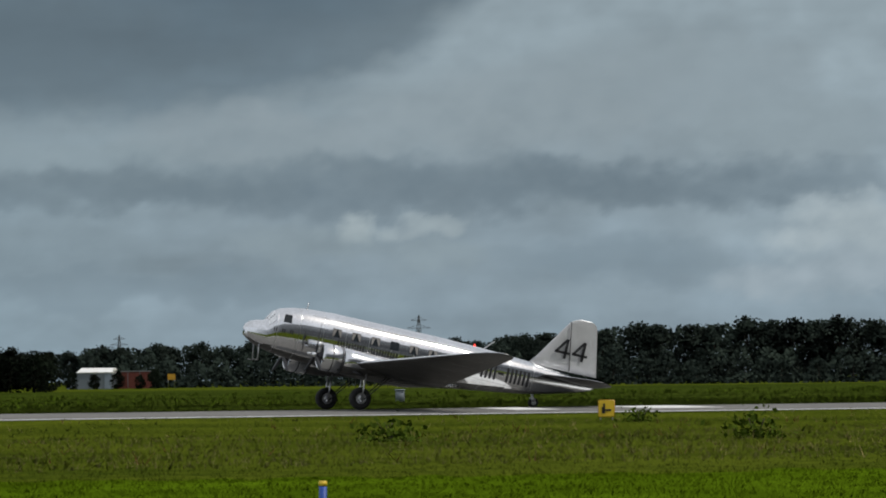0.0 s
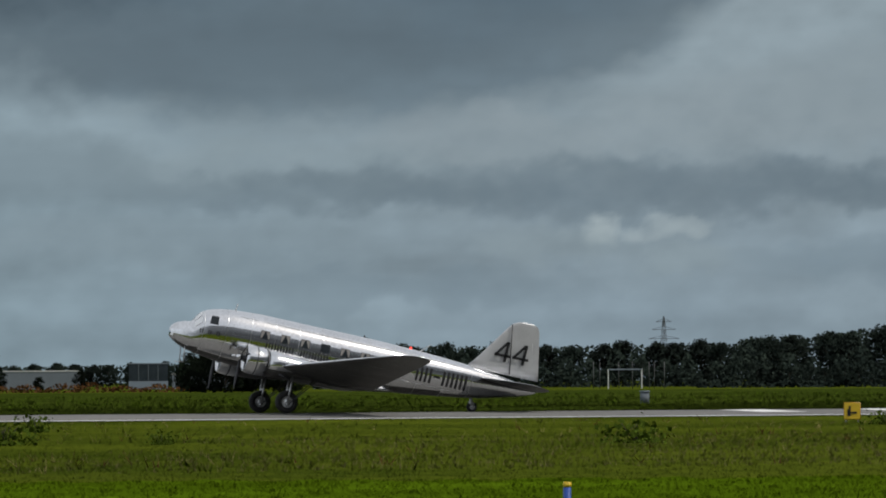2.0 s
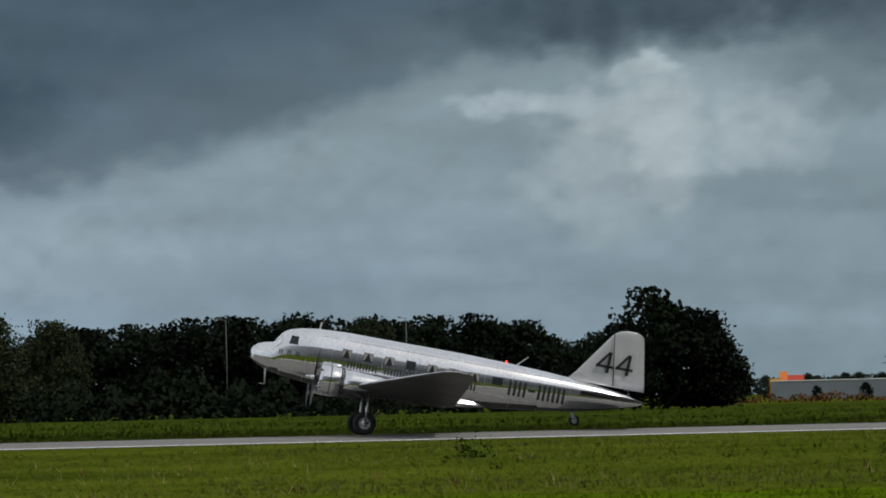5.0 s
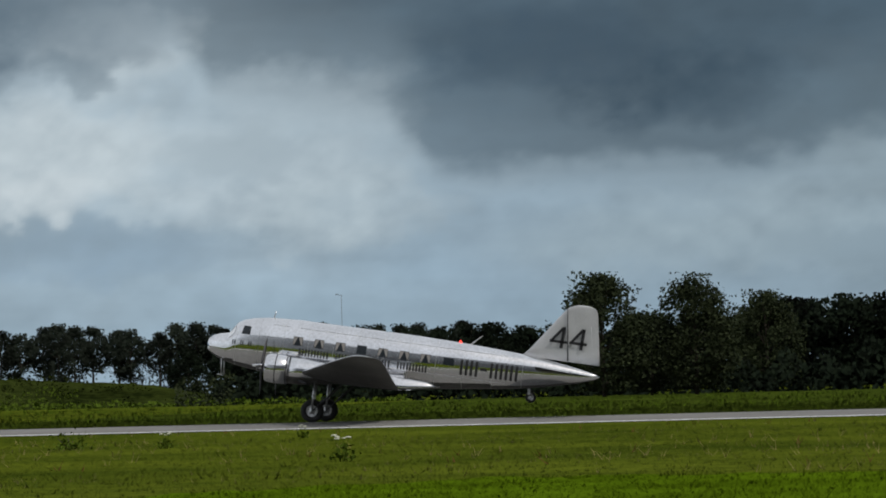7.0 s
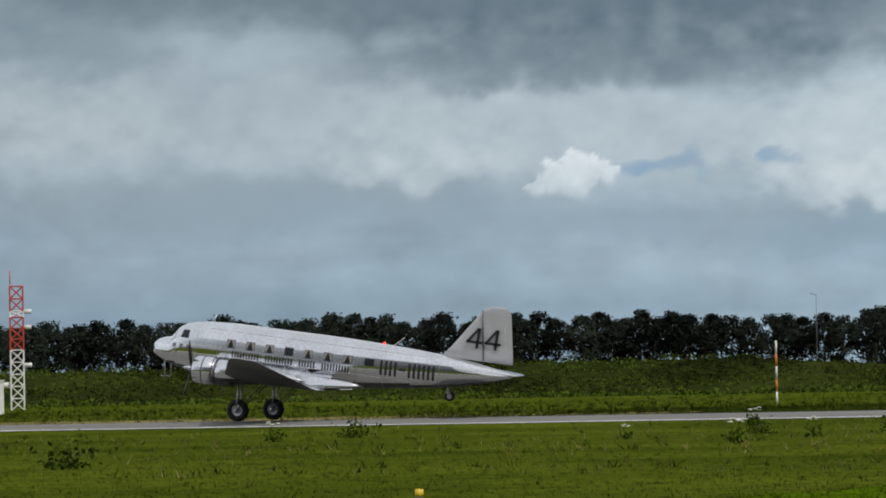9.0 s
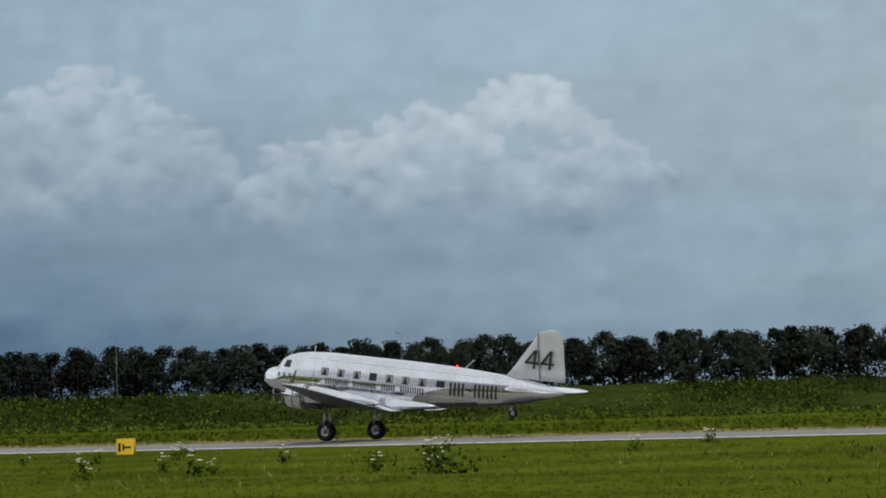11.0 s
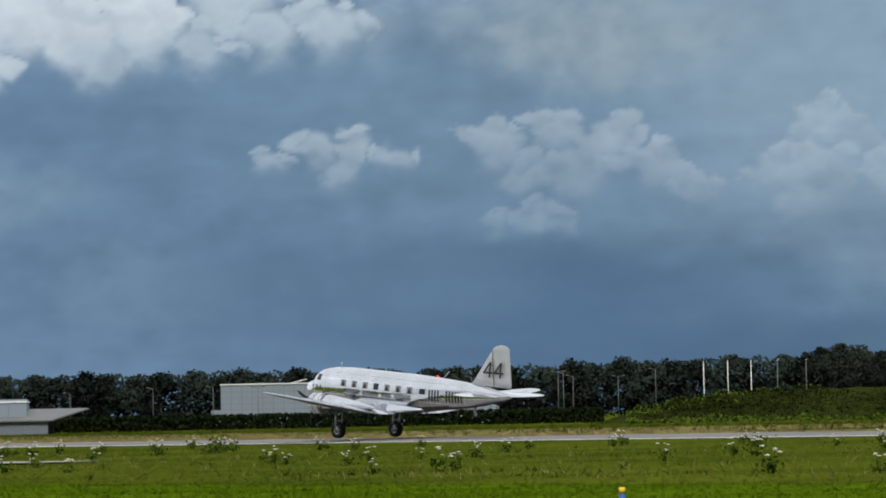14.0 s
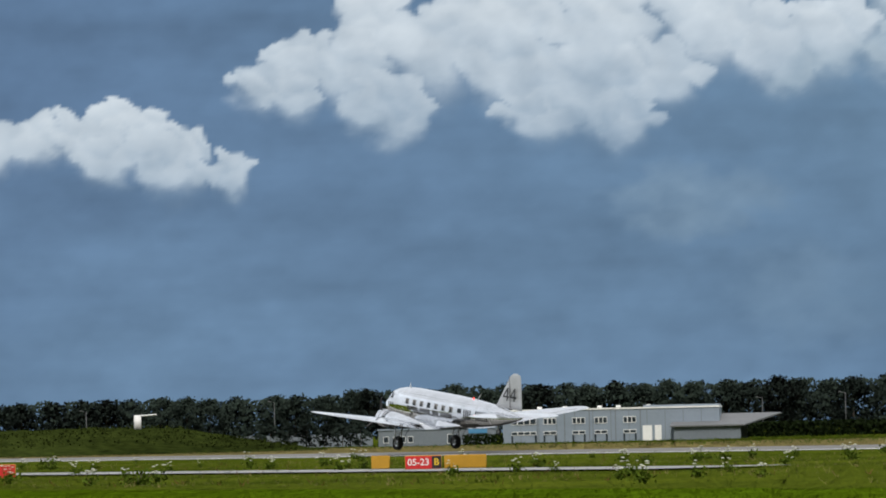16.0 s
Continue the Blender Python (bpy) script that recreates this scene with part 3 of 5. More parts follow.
def put(a, r, z=-0.35, turn=0.0, s=1.0):
    x, y, _ = heading(a, 0, r)
    return Matrix.Translation((x, y, z)) @ Matrix.Rotation(turn, 4, "Z") @ Matrix.Diagonal((s, s, s, 1))


def at_scale(ob, m):
    """Place a copied thing with its size."""
    loc, q, s = m.decompose()
    o = copy_thing(ob, pose(0, 0, 0))
    o.location, o.rotation_euler, o.scale = loc, q.to_euler(), s
    return o


BROAD = [tree("broadleaf_tree", 10, 3.8, 10 + k, LEAF, 0.06, 60, 70, 0.5, "dark green broadleaf tree in the wood's edge") for k in range(5)]
BROAD_FAR = [tree("broadleaf_tree", 10, 3.8, 20 + k, LEAF_HAZED, 0.06, 60, 60, 0.55, "broadleaf tree in the far wood, its green dulled by painted haze") for k in range(4)]
POPLAR = [tree("tall_row_tree", 17, 3.9, 30 + k, LEAF_ROW, (0.44, 0.38, 0.32, 0.42, 0.28, 0.4)[k], 60, 60, 0.55, "tall dark tree with bare lower trunk in a row", skirt=(5, 9, 7, 12, 8, 3)[k]) for k in range(6)]
WILLOW = [tree("willow_tree", 15, 5.2, 50 + k, LEAF_LIGHT, 0.08, 110, 110, 0.42, "big grey-green willow with ragged crown", lean=0.4 * (k - 0.5)) for k in range(2)]
ORCHARD = [tree("small_row_tree", 4, 1.9, 60 + k, LEAF_HAZED, 0.15, 18, 26, 0.5, "small dark tree in a planted row") for k in range(2)]
rng = random.Random(4)


def tree_line(kinds, a0, a1, r, tops, step, depth=12, jitter=0.12, base=10.0, group="trees of the far wood"):
    """A row of trees from azimuth a0 to a1; tops: (azimuth, height in metres)."""
    n = max(2, int(abs(radians(a1 - a0)) * r / step))
    for k in range(n):
        a = a0 + (a1 - a0) * (k + 0.5 + rng.uniform(-0.3, 0.3)) / n
        h = np.interp(a, [t[0] for t in tops], [t[1] for t in tops]) * rng.uniform(1 - jitter, 1 + jitter * 0.5)
        rr = r + rng.uniform(0, depth)
        o = at_scale(kinds[k % len(kinds)], put(a, rr, -0.35, rng.uniform(0, 6.28), float(h) / base))
        o["group"] = group


def thicket(name, a0, a1, r, h, depth, mat=LEAF, dense=9.0, leaf=0.9, seed=1, label="dark undergrowth at the foot of the wood", tops=None, z=-0.35, ridge=None, even=False):
    """Undergrowth along an arc: one mass of small leaves."""
    g = np.random.RandomState(seed)
    w = abs(radians(a1 - a0)) * r
    n = int(w * h * dense)
    a = np.radians(a0 + (a1 - a0) * g.rand(n))
    hh = h * (0.72 + 0.28 * np.sin(a * r * 0.35) * np.sin(a * r * 0.13 + 1) + 0.18 * np.sin(a * r * 1.1))
    if even:
        hh = h * (0.97 + 0.05 * g.rand(n))
    if tops:
        hh = hh * np.interp(np.degrees(a), [t[0] for t in tops], [t[1] for t in tops])
    f = g.rand(n)
    rr = r + depth * (g.rand(n) * 0.8 + 0.2 * f)
    if ridge:
        # growth on a bank: its foot follows the slope
        r0, width, crest = ridge
        foot = np.interp(np.degrees(a), [t[0] for t in crest], [t[1] for t in crest]) * np.interp((rr - r0) / width, [0, 0.1, 0.25, 0.4, 0.5, 0.6], [0, 0.12, 0.42, 0.78, 0.95, 1.0])
        z = z + foot - 0.1
        keep = fbm(a * r * 0.06 + 500, rr * 0.12, seed, 3) > 0.47
        a, rr, hh, f, z = a[keep], rr[keep], hh[keep], f[keep], z[keep]
        n = len(a)
    pts = np.stack([rr * np.sin(a), rr * np.cos(a), z + hh * f], 1)
    me = card_mesh(name, pts, leaf * (0.6 + 0.8 * g.rand(n)), g, mat)
    return tagged(new(name, me), label, "bushes", kind="stuff")


def wood_mass(name, a0, a1, r, tops, depth=14, mat=LEAF_HAZED, dense=6.0, leaf=1.1, seed=1, lump=0.14, label="dark closed mass of tree crowns in the wood", gaps=0.0, lumps=0.09):
    """The closed crowns of a wood along an arc: leaves heaped in rounded domes with a wavy top."""
    g = np.random.RandomState(seed)
    w = abs(radians(a1 - a0)) * r
    hm = float(np.mean([t[1] for t in tops]))
    n = int(w * hm * dense)
    a = a0 + (a1 - a0) * g.rand(n)
    rr = r + depth * g.rand(n)
    h = np.interp(a, [t[0] for t in tops], [t[1] for t in tops])
    run = np.radians(a) * r + 3000
    wave = fbm(run * lumps, rr * 0.11, seed + 40, 4) - 0.5 + 0.5 * (np.abs(np.sin(run * lumps * 4.1 + 3 * fbm(run * 0.02, rr * 0.05, seed + 41, 2))) - 0.6)
    h = h * (1 - lump * 0.5 + lump * wave)
    f = g.rand(n) ** 0.75
    z = -0.35 + h * f
    if gaps:
        keep = fbm(run * 0.32, z * 0.26 + 40, seed + 42, 3) > gaps + 0.09 - 0.26 * np.clip(z / 15, 0, 1)
        a, rr, z = a[keep], rr[keep], z[keep]
        n = len(a)
    q = np.radians(a)
    me = card_mesh(name, np.stack([rr * np.sin(q), rr * np.cos(q), z], 1), leaf * (0.5 + 0.9 * g.rand(n)), g, mat)
    return tagged(new(name, me), label, "wood", kind="stuff")


def lower(tops, k):
    return [(a, h * k) for a, h in tops]


TOPS_A = [(20.2, 12.1), (21.9, 13.8), (24, 15.0), (26, 14.6)]
TOPS_B = [(14.5, 10.2), (17, 10.7), (20.3, 11.3)]
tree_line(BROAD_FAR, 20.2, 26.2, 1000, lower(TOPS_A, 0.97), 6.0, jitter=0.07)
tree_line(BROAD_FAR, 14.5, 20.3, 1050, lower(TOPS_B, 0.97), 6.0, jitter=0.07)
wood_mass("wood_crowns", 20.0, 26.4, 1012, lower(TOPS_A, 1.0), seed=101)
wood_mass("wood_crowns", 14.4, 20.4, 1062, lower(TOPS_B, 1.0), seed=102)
thicket("undergrowth", 14.5, 26.2, 990, 8.5, 10, LEAF_HAZED, seed=2)
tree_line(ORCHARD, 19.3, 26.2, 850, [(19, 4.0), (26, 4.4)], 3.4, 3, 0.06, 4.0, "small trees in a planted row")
thicket("hedge_row", 19.3, 26.2, 848, 2.0, 3, LEAF_HAZED, seed=3, label="low dark hedge under the planted row")
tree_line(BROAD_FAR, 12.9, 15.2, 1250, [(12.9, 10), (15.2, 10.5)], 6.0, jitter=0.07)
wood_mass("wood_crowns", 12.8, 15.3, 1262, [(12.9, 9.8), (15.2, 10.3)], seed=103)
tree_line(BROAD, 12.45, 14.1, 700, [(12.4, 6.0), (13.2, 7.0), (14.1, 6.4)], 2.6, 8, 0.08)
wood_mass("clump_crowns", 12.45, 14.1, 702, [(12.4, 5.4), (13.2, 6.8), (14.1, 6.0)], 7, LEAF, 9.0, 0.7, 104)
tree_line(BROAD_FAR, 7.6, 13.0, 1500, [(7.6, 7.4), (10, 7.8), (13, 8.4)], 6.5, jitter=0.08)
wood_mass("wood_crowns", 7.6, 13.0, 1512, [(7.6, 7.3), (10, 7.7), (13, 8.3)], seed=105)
thicket("reddish_hedge", 7.4, 12.6, 760, 1.7, 4, RUST_WEED, 14, 0.6, 6, "dull reddish-brown hedge along the field")
for a, h, s in ((6.75, 15.4, 0), (7.15, 13.0, 1), (7.5, 12.2, 0), (6.35, 11.0, 1), (7.68, 9.3, 0), (6.05, 10, 1), (5.85, 9, 0), (7.3, 12.6, 0)):
    at_scale([BROAD[0], BROAD[2]][s], put(a, 560 + 5 * s, -0.35, a * 3, h / 10))["group"] = "trees of the tall clump"
wood_mass("clump_crowns", 5.85, 7.98, 562, [(5.85, 7), (6.3, 9.5), (6.7, 13.5), (7.1, 11.6), (7.5, 11.3), (7.75, 8.5), (7.98, 3.5)], 9, LEAF, 10.0, 0.65, 107)
TOPS_C = [(-1.6, 14.2), (0.4, 15.8), (2, 16.4), (3.6, 16.4), (4.6, 15.4), (5.2, 14.2), (5.45, 12.5), (5.8, 8)]
tree_line(BROAD, -1.4, 5.6, 700, lower(TOPS_C, 0.97), 4.5, 18, 0.07)
wood_mass("wood_crowns", -1.6, 5.8, 705, TOPS_C, 20, LEAF, 7.0, 0.9, 108)
TOPS_D = [(-9, 9.2), (-6.7, 11.6), (-4, 13.0), (-1.2, 14.2)]
tree_line(BROAD, -9.0, -1.2, 760, lower(TOPS_D, 0.98), 4.8, 15, 0.08)
wood_mass("wood_crowns", -8.0, -1.2, 768, lower(TOPS_D, 0.97), 14, LEAF, 6.0, 0.9, 109)
thicket("wood_undergrowth", -8.6, 5.7, 590, 7.4, 14, dense=8, leaf=1.0, seed=8, tops=[(-8.6, 0.5), (-7, 0.85), (5, 1), (5.7, 0.7)])
at_scale(WILLOW[0], put(-3.38, 545, -0.35, 0.5, 15.8 / 15))["group"] = "willows"
at_scale(WILLOW[1], put(-2.15, 552, -0.35, 2.0, 15.0 / 15))["group"] = "willows"
at_scale(WILLOW[0], put(-2.75, 560, -0.35, 3.3, 0.7))["group"] = "willows"
thicket("yellow_green_shrub", -9.1, -8.3, 575, 4.6, 6, LEAF_LIGHT, 16, 0.5, 10, "light yellow-green shrub before the dark wood")
TOPS_E = [(-40.5, 15.6), (-38.5, 16.2), (-36, 17.4), (-33, 18.2), (-20, 18.8), (-10, 17.8), (-5, 16.4)]
tree_line(POPLAR, -40.5, -5.2, 1000, TOPS_E, 4.4, 12, 0.09, 17.0, "tall trees of the long row")
wood_mass("row_undergrowth", -40.5, -5.2, 1004, lower(TOPS_E, 0.93), 9, LEAF_ROW, 6.5, 0.7, 111, 0.3, "broken dark leafage between the trunks of the row", 0.42)
TOPS_F = [(-62, 14), (-57, 14.4), (-54, 16.4), (-49, 16.6), (-45.5, 16.2), (-43.5, 17.6), (-39, 19.0)]
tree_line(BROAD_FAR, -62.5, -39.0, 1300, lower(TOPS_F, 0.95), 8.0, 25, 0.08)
wood_mass("wood_crowns", -63.5, -39.0, 1306, TOPS_F, 25, LEAF_HAZED, 5.0, 1.3, 112, 0.16)
# park the pattern trees among the others
for ob, a, r in zip(BROAD + BROAD_FAR + POPLAR + WILLOW + ORCHARD, (4.0, 2.6, 1.1, -0.3, -4.4, -41.0, -43.7, -45.1, -47.8, -39.2, -31, -23, -14, -27, -18, -1.2, 3.0, 25.9, 26.3),
                    (716, 716, 716, 716, 770, 1320, 1323, 1326, 1329, 1012, 1012, 1012, 1012, 1012, 1012, 640, 700, 851, 852)):
    ob.matrix_basis = put(a, r)


def bank(name, a0, a1, r, width, tops, label, step=0.12):
    """A grassy bank: a lofted ridge along an arc, with an uneven top."""
    bm = bmesh.new()
    rows = []
    g = random.Random(len(name))
    n = int(abs(a1 - a0) / step)
    for k in range(n + 1):
        a = a0 + (a1 - a0) * k / n
        h = float(np.interp(a, [t[0] for t in tops], [t[1] for t in tops]))
        row = []
        for f, z in ((0, 0), (0.1, 0.12), (0.25, 0.42), (0.4, 0.78), (0.5, 0.95), (0.6, 1.0), (0.8, 0.8), (1.0, 0)):
            x, y, _ = heading(a, 0, r + width * f + g.uniform(-0.6, 0.6))
            row.append(bm.verts.new((x, y, -0.36 + h * z + (g.uniform(-0.12, 0.12) if 0 < z else 0))))
        rows.append(row)
    for p, q in zip(rows, rows[1:]):
        for i in range(len(p) - 1):
            bm.faces.new((p[i], p[i + 1], q[i + 1], q[i]))
    return tagged(part(name, bm, DIKE), label, "bank", kind="structure")


CREST = [(-43.4, 0.1), (-42.6, 2.6), (-41.6, 4.2), (-38, 4.9), (-30, 4.8), (-20, 5.0), (-12.5, 5.2), (-11.0, 4.2), (-9.4, 3.2), (-8.2, 0.4)]
bank("bank_long", -43.4, -8.2, 600, 46, CREST, "long grassy bank with rough green growth")
bank("bank_small", -63.0, -56.2, 520, 40, [(-63, 2.9), (-59.5, 3.5), (-58.2, 3.3), (-57.2, 1.6), (-56.2, 0.1)], "grass-grown mound beside the runway")
thicket("bank_growth", -43.0, -8.6, 602, 0.8, 27, DIKE, 110, 0.4, 13, "rough green growth on the bank's slope", ridge=(600, 46, CREST))
thicket("bank_weeds", -43.0, -8.6, 602, 0.9, 27, WEED, 50, 0.42, 21, "dark weeds on the bank's slope", ridge=(600, 46, CREST))
thicket("mound_growth", -62.5, -56.6, 522, 0.7, 24, DIKE, 90, 0.36, 22, "rough green growth on the mound", ridge=(520, 40, [(-63, 2.9), (-59.5, 3.5), (-58.2, 3.3), (-57.2, 1.6), (-56.2, 0.1)]))
thicket("ditch_weeds", -43.0, -6.0, 585, 1.1, 8, WEED, 14, 0.6, 14, "dark weeds along the ditch")
thicket("clipped_hedge", -50.9, -43.3, 690, 2.4, 3, HEDGE, 70, 0.6, 15, "long dark clipped hedge before the halls", even=True)

# ---- the airliner: x runs aft, the side that faces the eye is -y, z up; the origin is the main axle ----
def superellipse(a, zc, hh, hw, n=40, p=2.3):
    ring = []
    for k in range(n):
        t = 2 * math.pi * k / n
        c, s = math.cos(t), math.sin(t)
        ring.append((a, hw * math.copysign(abs(c) ** (2 / p), c), zc + hh * math.copysign(abs(s) ** (2 / p), s)))
    return ring


# station, top, bottom, half width
HULL = [(-5.76, 2.55, 2.38, 0.07), (-5.7, 2.72, 2.2, 0.24), (-5.5, 2.9, 2.03, 0.42), (-5.2, 3.02, 1.87, 0.6), (-4.8, 3.10, 1.73, 0.78),
        (-4.74, 3.14, 1.72, 0.8), (-4.38, 3.66, 1.64, 0.92), (-4.1, 3.83, 1.6, 0.98), (-3.6, 3.97, 1.54, 1.06), (-2.93, 4.08, 1.47, 1.13), (-1.45, 4.16, 1.42, 1.2),
        (1.25, 4.16, 1.42, 1.2), (3.0, 4.17, 1.5, 1.2), (4.2, 4.17, 1.64, 1.18), (6.4, 4.12, 1.92, 1.07), (8.0, 4.05, 2.14, 0.9),
        (9.3, 3.97, 2.33, 0.71), (10.5, 3.86, 2.57, 0.52), (12.0, 3.63, 2.95, 0.26), (12.75, 3.48, 3.2, 0.09), (12.95, 3.42, 3.32, 0.03)]


def hull_at(a, z):
    """Half width of the hull at a station and height."""
    for (a0, t0, b0, w0), (a1, t1, b1, w1) in zip(HULL, HULL[1:]):
        if a0 <= a <= a1:
            f = (a - a0) / (a1 - a0)
            t, b, w = t0 + f * (t1 - t0), b0 + f * (b1 - b0), w0 + f * (w1 - w0)
            s = min(1, abs((z - (t + b) / 2) / ((t - b) / 2)))
            return w * (1 - s ** 2.3) ** (1 / 2.3)
    return 0.5


def on_hull(bm, a0, a1, z0, z1, lift=0.012, side=-1, corners=None, depth=0.02):
    """A thin plate that follows the hull's side; corners: (station, height) pairs of a free outline."""
    if corners:
        pts = corners
    else:
        n = 1 + int((z1 - z0) / 0.1)
        pts = [(a0, z0 + (z1 - z0) * k / n) for k in range(n + 1)][::-1] + [(a1, z0 + (z1 - z0) * k / n) for k in range(n + 1)]
    outer = [bm.verts.new((a, side * (hull_at(a, z) + lift), z)) for a, z in pts]
    inner = [bm.verts.new((a, side * (hull_at(a, z) + lift - depth), z)) for a, z in pts]
    if corners:
        bm.faces.new(outer)
        bm.faces.new(inner[::-1])
    else:
        for k in range(n):
            for v in (outer, inner):
                bm.faces.new((v[k], v[k + 1], v[2 * n - k], v[2 * n + 1 - k]))
    for i in range(len(pts)):
        j = (i + 1) % len(pts)
        bm.faces.new((outer[i], inner[i], inner[j], outer[j]))
    return bm


def foil(y, le, te, z, th, n=14):
    """A closed aerofoil section at span y."""
    up, lo, c = [], [], te - le
    for k in range(n + 1):
        s = (1 - math.cos(math.pi * k / n)) / 2
        half = th * 1.45 * (1.48 * math.sqrt(s) - 0.63 * s - 1.76 * s * s + 1.42 * s ** 3 - 0.51 * s ** 4) * 1.0
        zz = z + 0.16 * (0.5 - s) * c / 4.6
        up.append((le + s * c, y, zz + half * 0.62))
        lo.append((le + s * c, y, zz - half * 0.38))
    return up + lo[-2:0:-1]


def letters(parent, name, text, a0, a1, z, high, stroke, slope=0.0, side=-1):
    """Plain bars for each character, of the writing's size and colour; each character is a part."""
    w = (a1 - a0) / len(text)
    for i, c in enumerate(text):
        if c == " ":
            continue
        x = a0 + (i + 0.12) * w
        zz = z + slope * (x - a0)
        bm = bmesh.new()
        if c == "-":
            on_hull(bm, x, x + 0.7 * w, zz - stroke / 2, zz + stroke / 2, side=side)
        else:
            on_hull(bm, x, x + stroke, zz - high / 2, zz + high / 2, side=side)
            on_hull(bm, x + 0.76 * w - stroke, x + 0.76 * w, zz - high / 2, zz + high / 2, side=side)
        part(name, bm, BLACK_PAINT, parent, "black painted bars", False)


plane = thing("airliner", "polished silver twin-engined propeller airliner rolling on the runway", "airplane")
bm = bmesh.new()
loft(bm, [superellipse(a, (t + b) / 2, (t - b) / 2, w) for a, t, b, w in HULL])
fuselage = part("fuselage", bm, ALU, plane, "polished aluminium fuselage")
for a in (-4.3, -3.2, -2.0, -0.8, 0.4, 1.6, 2.8, 4.0, 5.3, 6.6, 8.0, 9.4):
    # frame seams: thin hoops a few millimetres proud
    bm = bmesh.new()
    i = max(j for j, h in enumerate(HULL) if h[0] <= a)
    f = (a - HULL[i][0]) / (HULL[i + 1][0] - HULL[i][0])
    t, b, w = [HULL[i][q] + f * (HULL[i + 1][q] - HULL[i][q]) for q in (1, 2, 3)]
    rr = [superellipse(a + d, (t + b) / 2, (t - b) / 2 + 0.004, w + 0.004) for d in (-0.007, 0.007)]
    loft(bm, rr, caps=False)
    part("panel_seam", bm, GREY_SEAM, fuselage)
for side in (-1, 1):
    for k in range(7):
        a = -1.32 + 1.02 * k
        bm = on_hull(bmesh.new(), a - 0.23, a + 0.23, 2.94, 3.36, 0.008, side)
        win = part("cabin_window", bm, GLASS_DARK, fuselage, "square cabin window with drawn curtains", False)
        if k != 3:
            for s in (-1, 1):
                bm = on_hull(bmesh.new(), 0, 0, 0, 0, 0.03, side, [(a + s * 0.215, 2.97), (a + s * 0.17, 2.97), (a + s * 0.02, 3.34), (a + s * 0.215, 3.34)][::s])
                part("curtain", bm, CURTAIN, win, "", False)
    bm = on_hull(bmesh.new(), 5.66, 6.16, 2.98, 3.34, 0.008, side)
    part("rear_window", bm, GLASS_DARK, fuselage, "dark rear cabin window", False)
    letters(fuselage, "airline_title", "xxxxx xxxxx xxx xxxxx", -1.25, 4.95, 2.66, 0.34, 0.075, 0.0, side)
    letters(fuselage, "registration_marking", "xx-xxx", 6.42, 9.25, 2.98, 0.72, 0.12, 0.012, side)
    letters(fuselage, "airline_initials", "x x x", -4.5, -3.5, 2.72, 0.22, 0.05, 0.0, side)
    bm = on_hull(bmesh.new(), 0, 0, 0, 0, 0.04, side, [(-4.08, 3.16), (-3.66, 3.16), (-3.66, 3.55), (-4.0, 3.55)])
    part("cockpit_side_window", bm, GLASS_DARK, fuselage, "dark cockpit side window", False)
    for d0, d1 in ((28, 57), (61, 88)):
        rings = []
        for a, t, b, w in ((-4.70, 3.20, 1.715, 0.812), (-4.42, 3.60, 1.65, 0.912)):
            ring = []
            for d in np.linspace(d0, d1, 5):
                c, sn = math.cos(radians(d)), math.sin(radians(d))
                ring.append((a, side * (w + 0.02) * c ** (2 / 2.3), (t + b) / 2 + ((t - b) / 2 + 0.02) * sn ** (2 / 2.3)))
            rings.append(ring)
        bm = loft(bmesh.new(), rings, closed=False, caps=False)
        part("windscreen_pane", bm, GLASS_CLEAR, fuselage, "pale windscreen pane reflecting the sky", False)
    for z in (3.78, 2.48):
        bm = bmesh.new()
        for a in np.arange(-2.6, 8.6, 0.7):
            on_hull(bm, a, a + 0.71, z - 0.008, z + 0.008, 0.004, side, None, 0.01)
        part("stringer_seam", bm, GREY_SEAM, fuselage)
bm = bmesh.new()
for y in (-0.1, 0.1):
    bmesh.ops.create_uvsphere(bm, u_segments=12, v_segments=8, radius=0.16, matrix=Matrix.Translation((-5.56, y * 1.6, 2.28)))
part("nose_lamp", bm, GLASS_CLEAR, plane, "round landing lamps in the nose")
part("roof_mast", rod(bmesh.new(), (-2.75, 0, 4.05), (-2.7, 0, 4.42), 0.035, 0.02), ALU_DULL, plane)
part("aerial_rod", rod(bmesh.new(), (6.7, 0, 4.05), (7.25, 0, 4.58), 0.03, 0.012), ALU_DULL, plane)
bm = rod(bmesh.new(), (6.25, 0, 4.1), (6.25, 0, 4.17), 0.06)
bmesh.ops.create_uvsphere(bm, u_segments=10, v_segments=6, radius=0.048, matrix=Matrix.Translation((6.25, 0, 4.18)))
part("beacon", bm, BEACON, plane, "small glowing red beacon")
for y in (-0.45, 0.45):
    bm = rod(bmesh.new(), (-4.95, y, 1.85), (-4.85, y, 1.05), 0.03, 0.022)
    rod(bm, (-4.85, y, 1.07), (-5.1, y, 1.07), 0.02, 0.012)
    part("pitot_mast", bm, STEEL, plane)

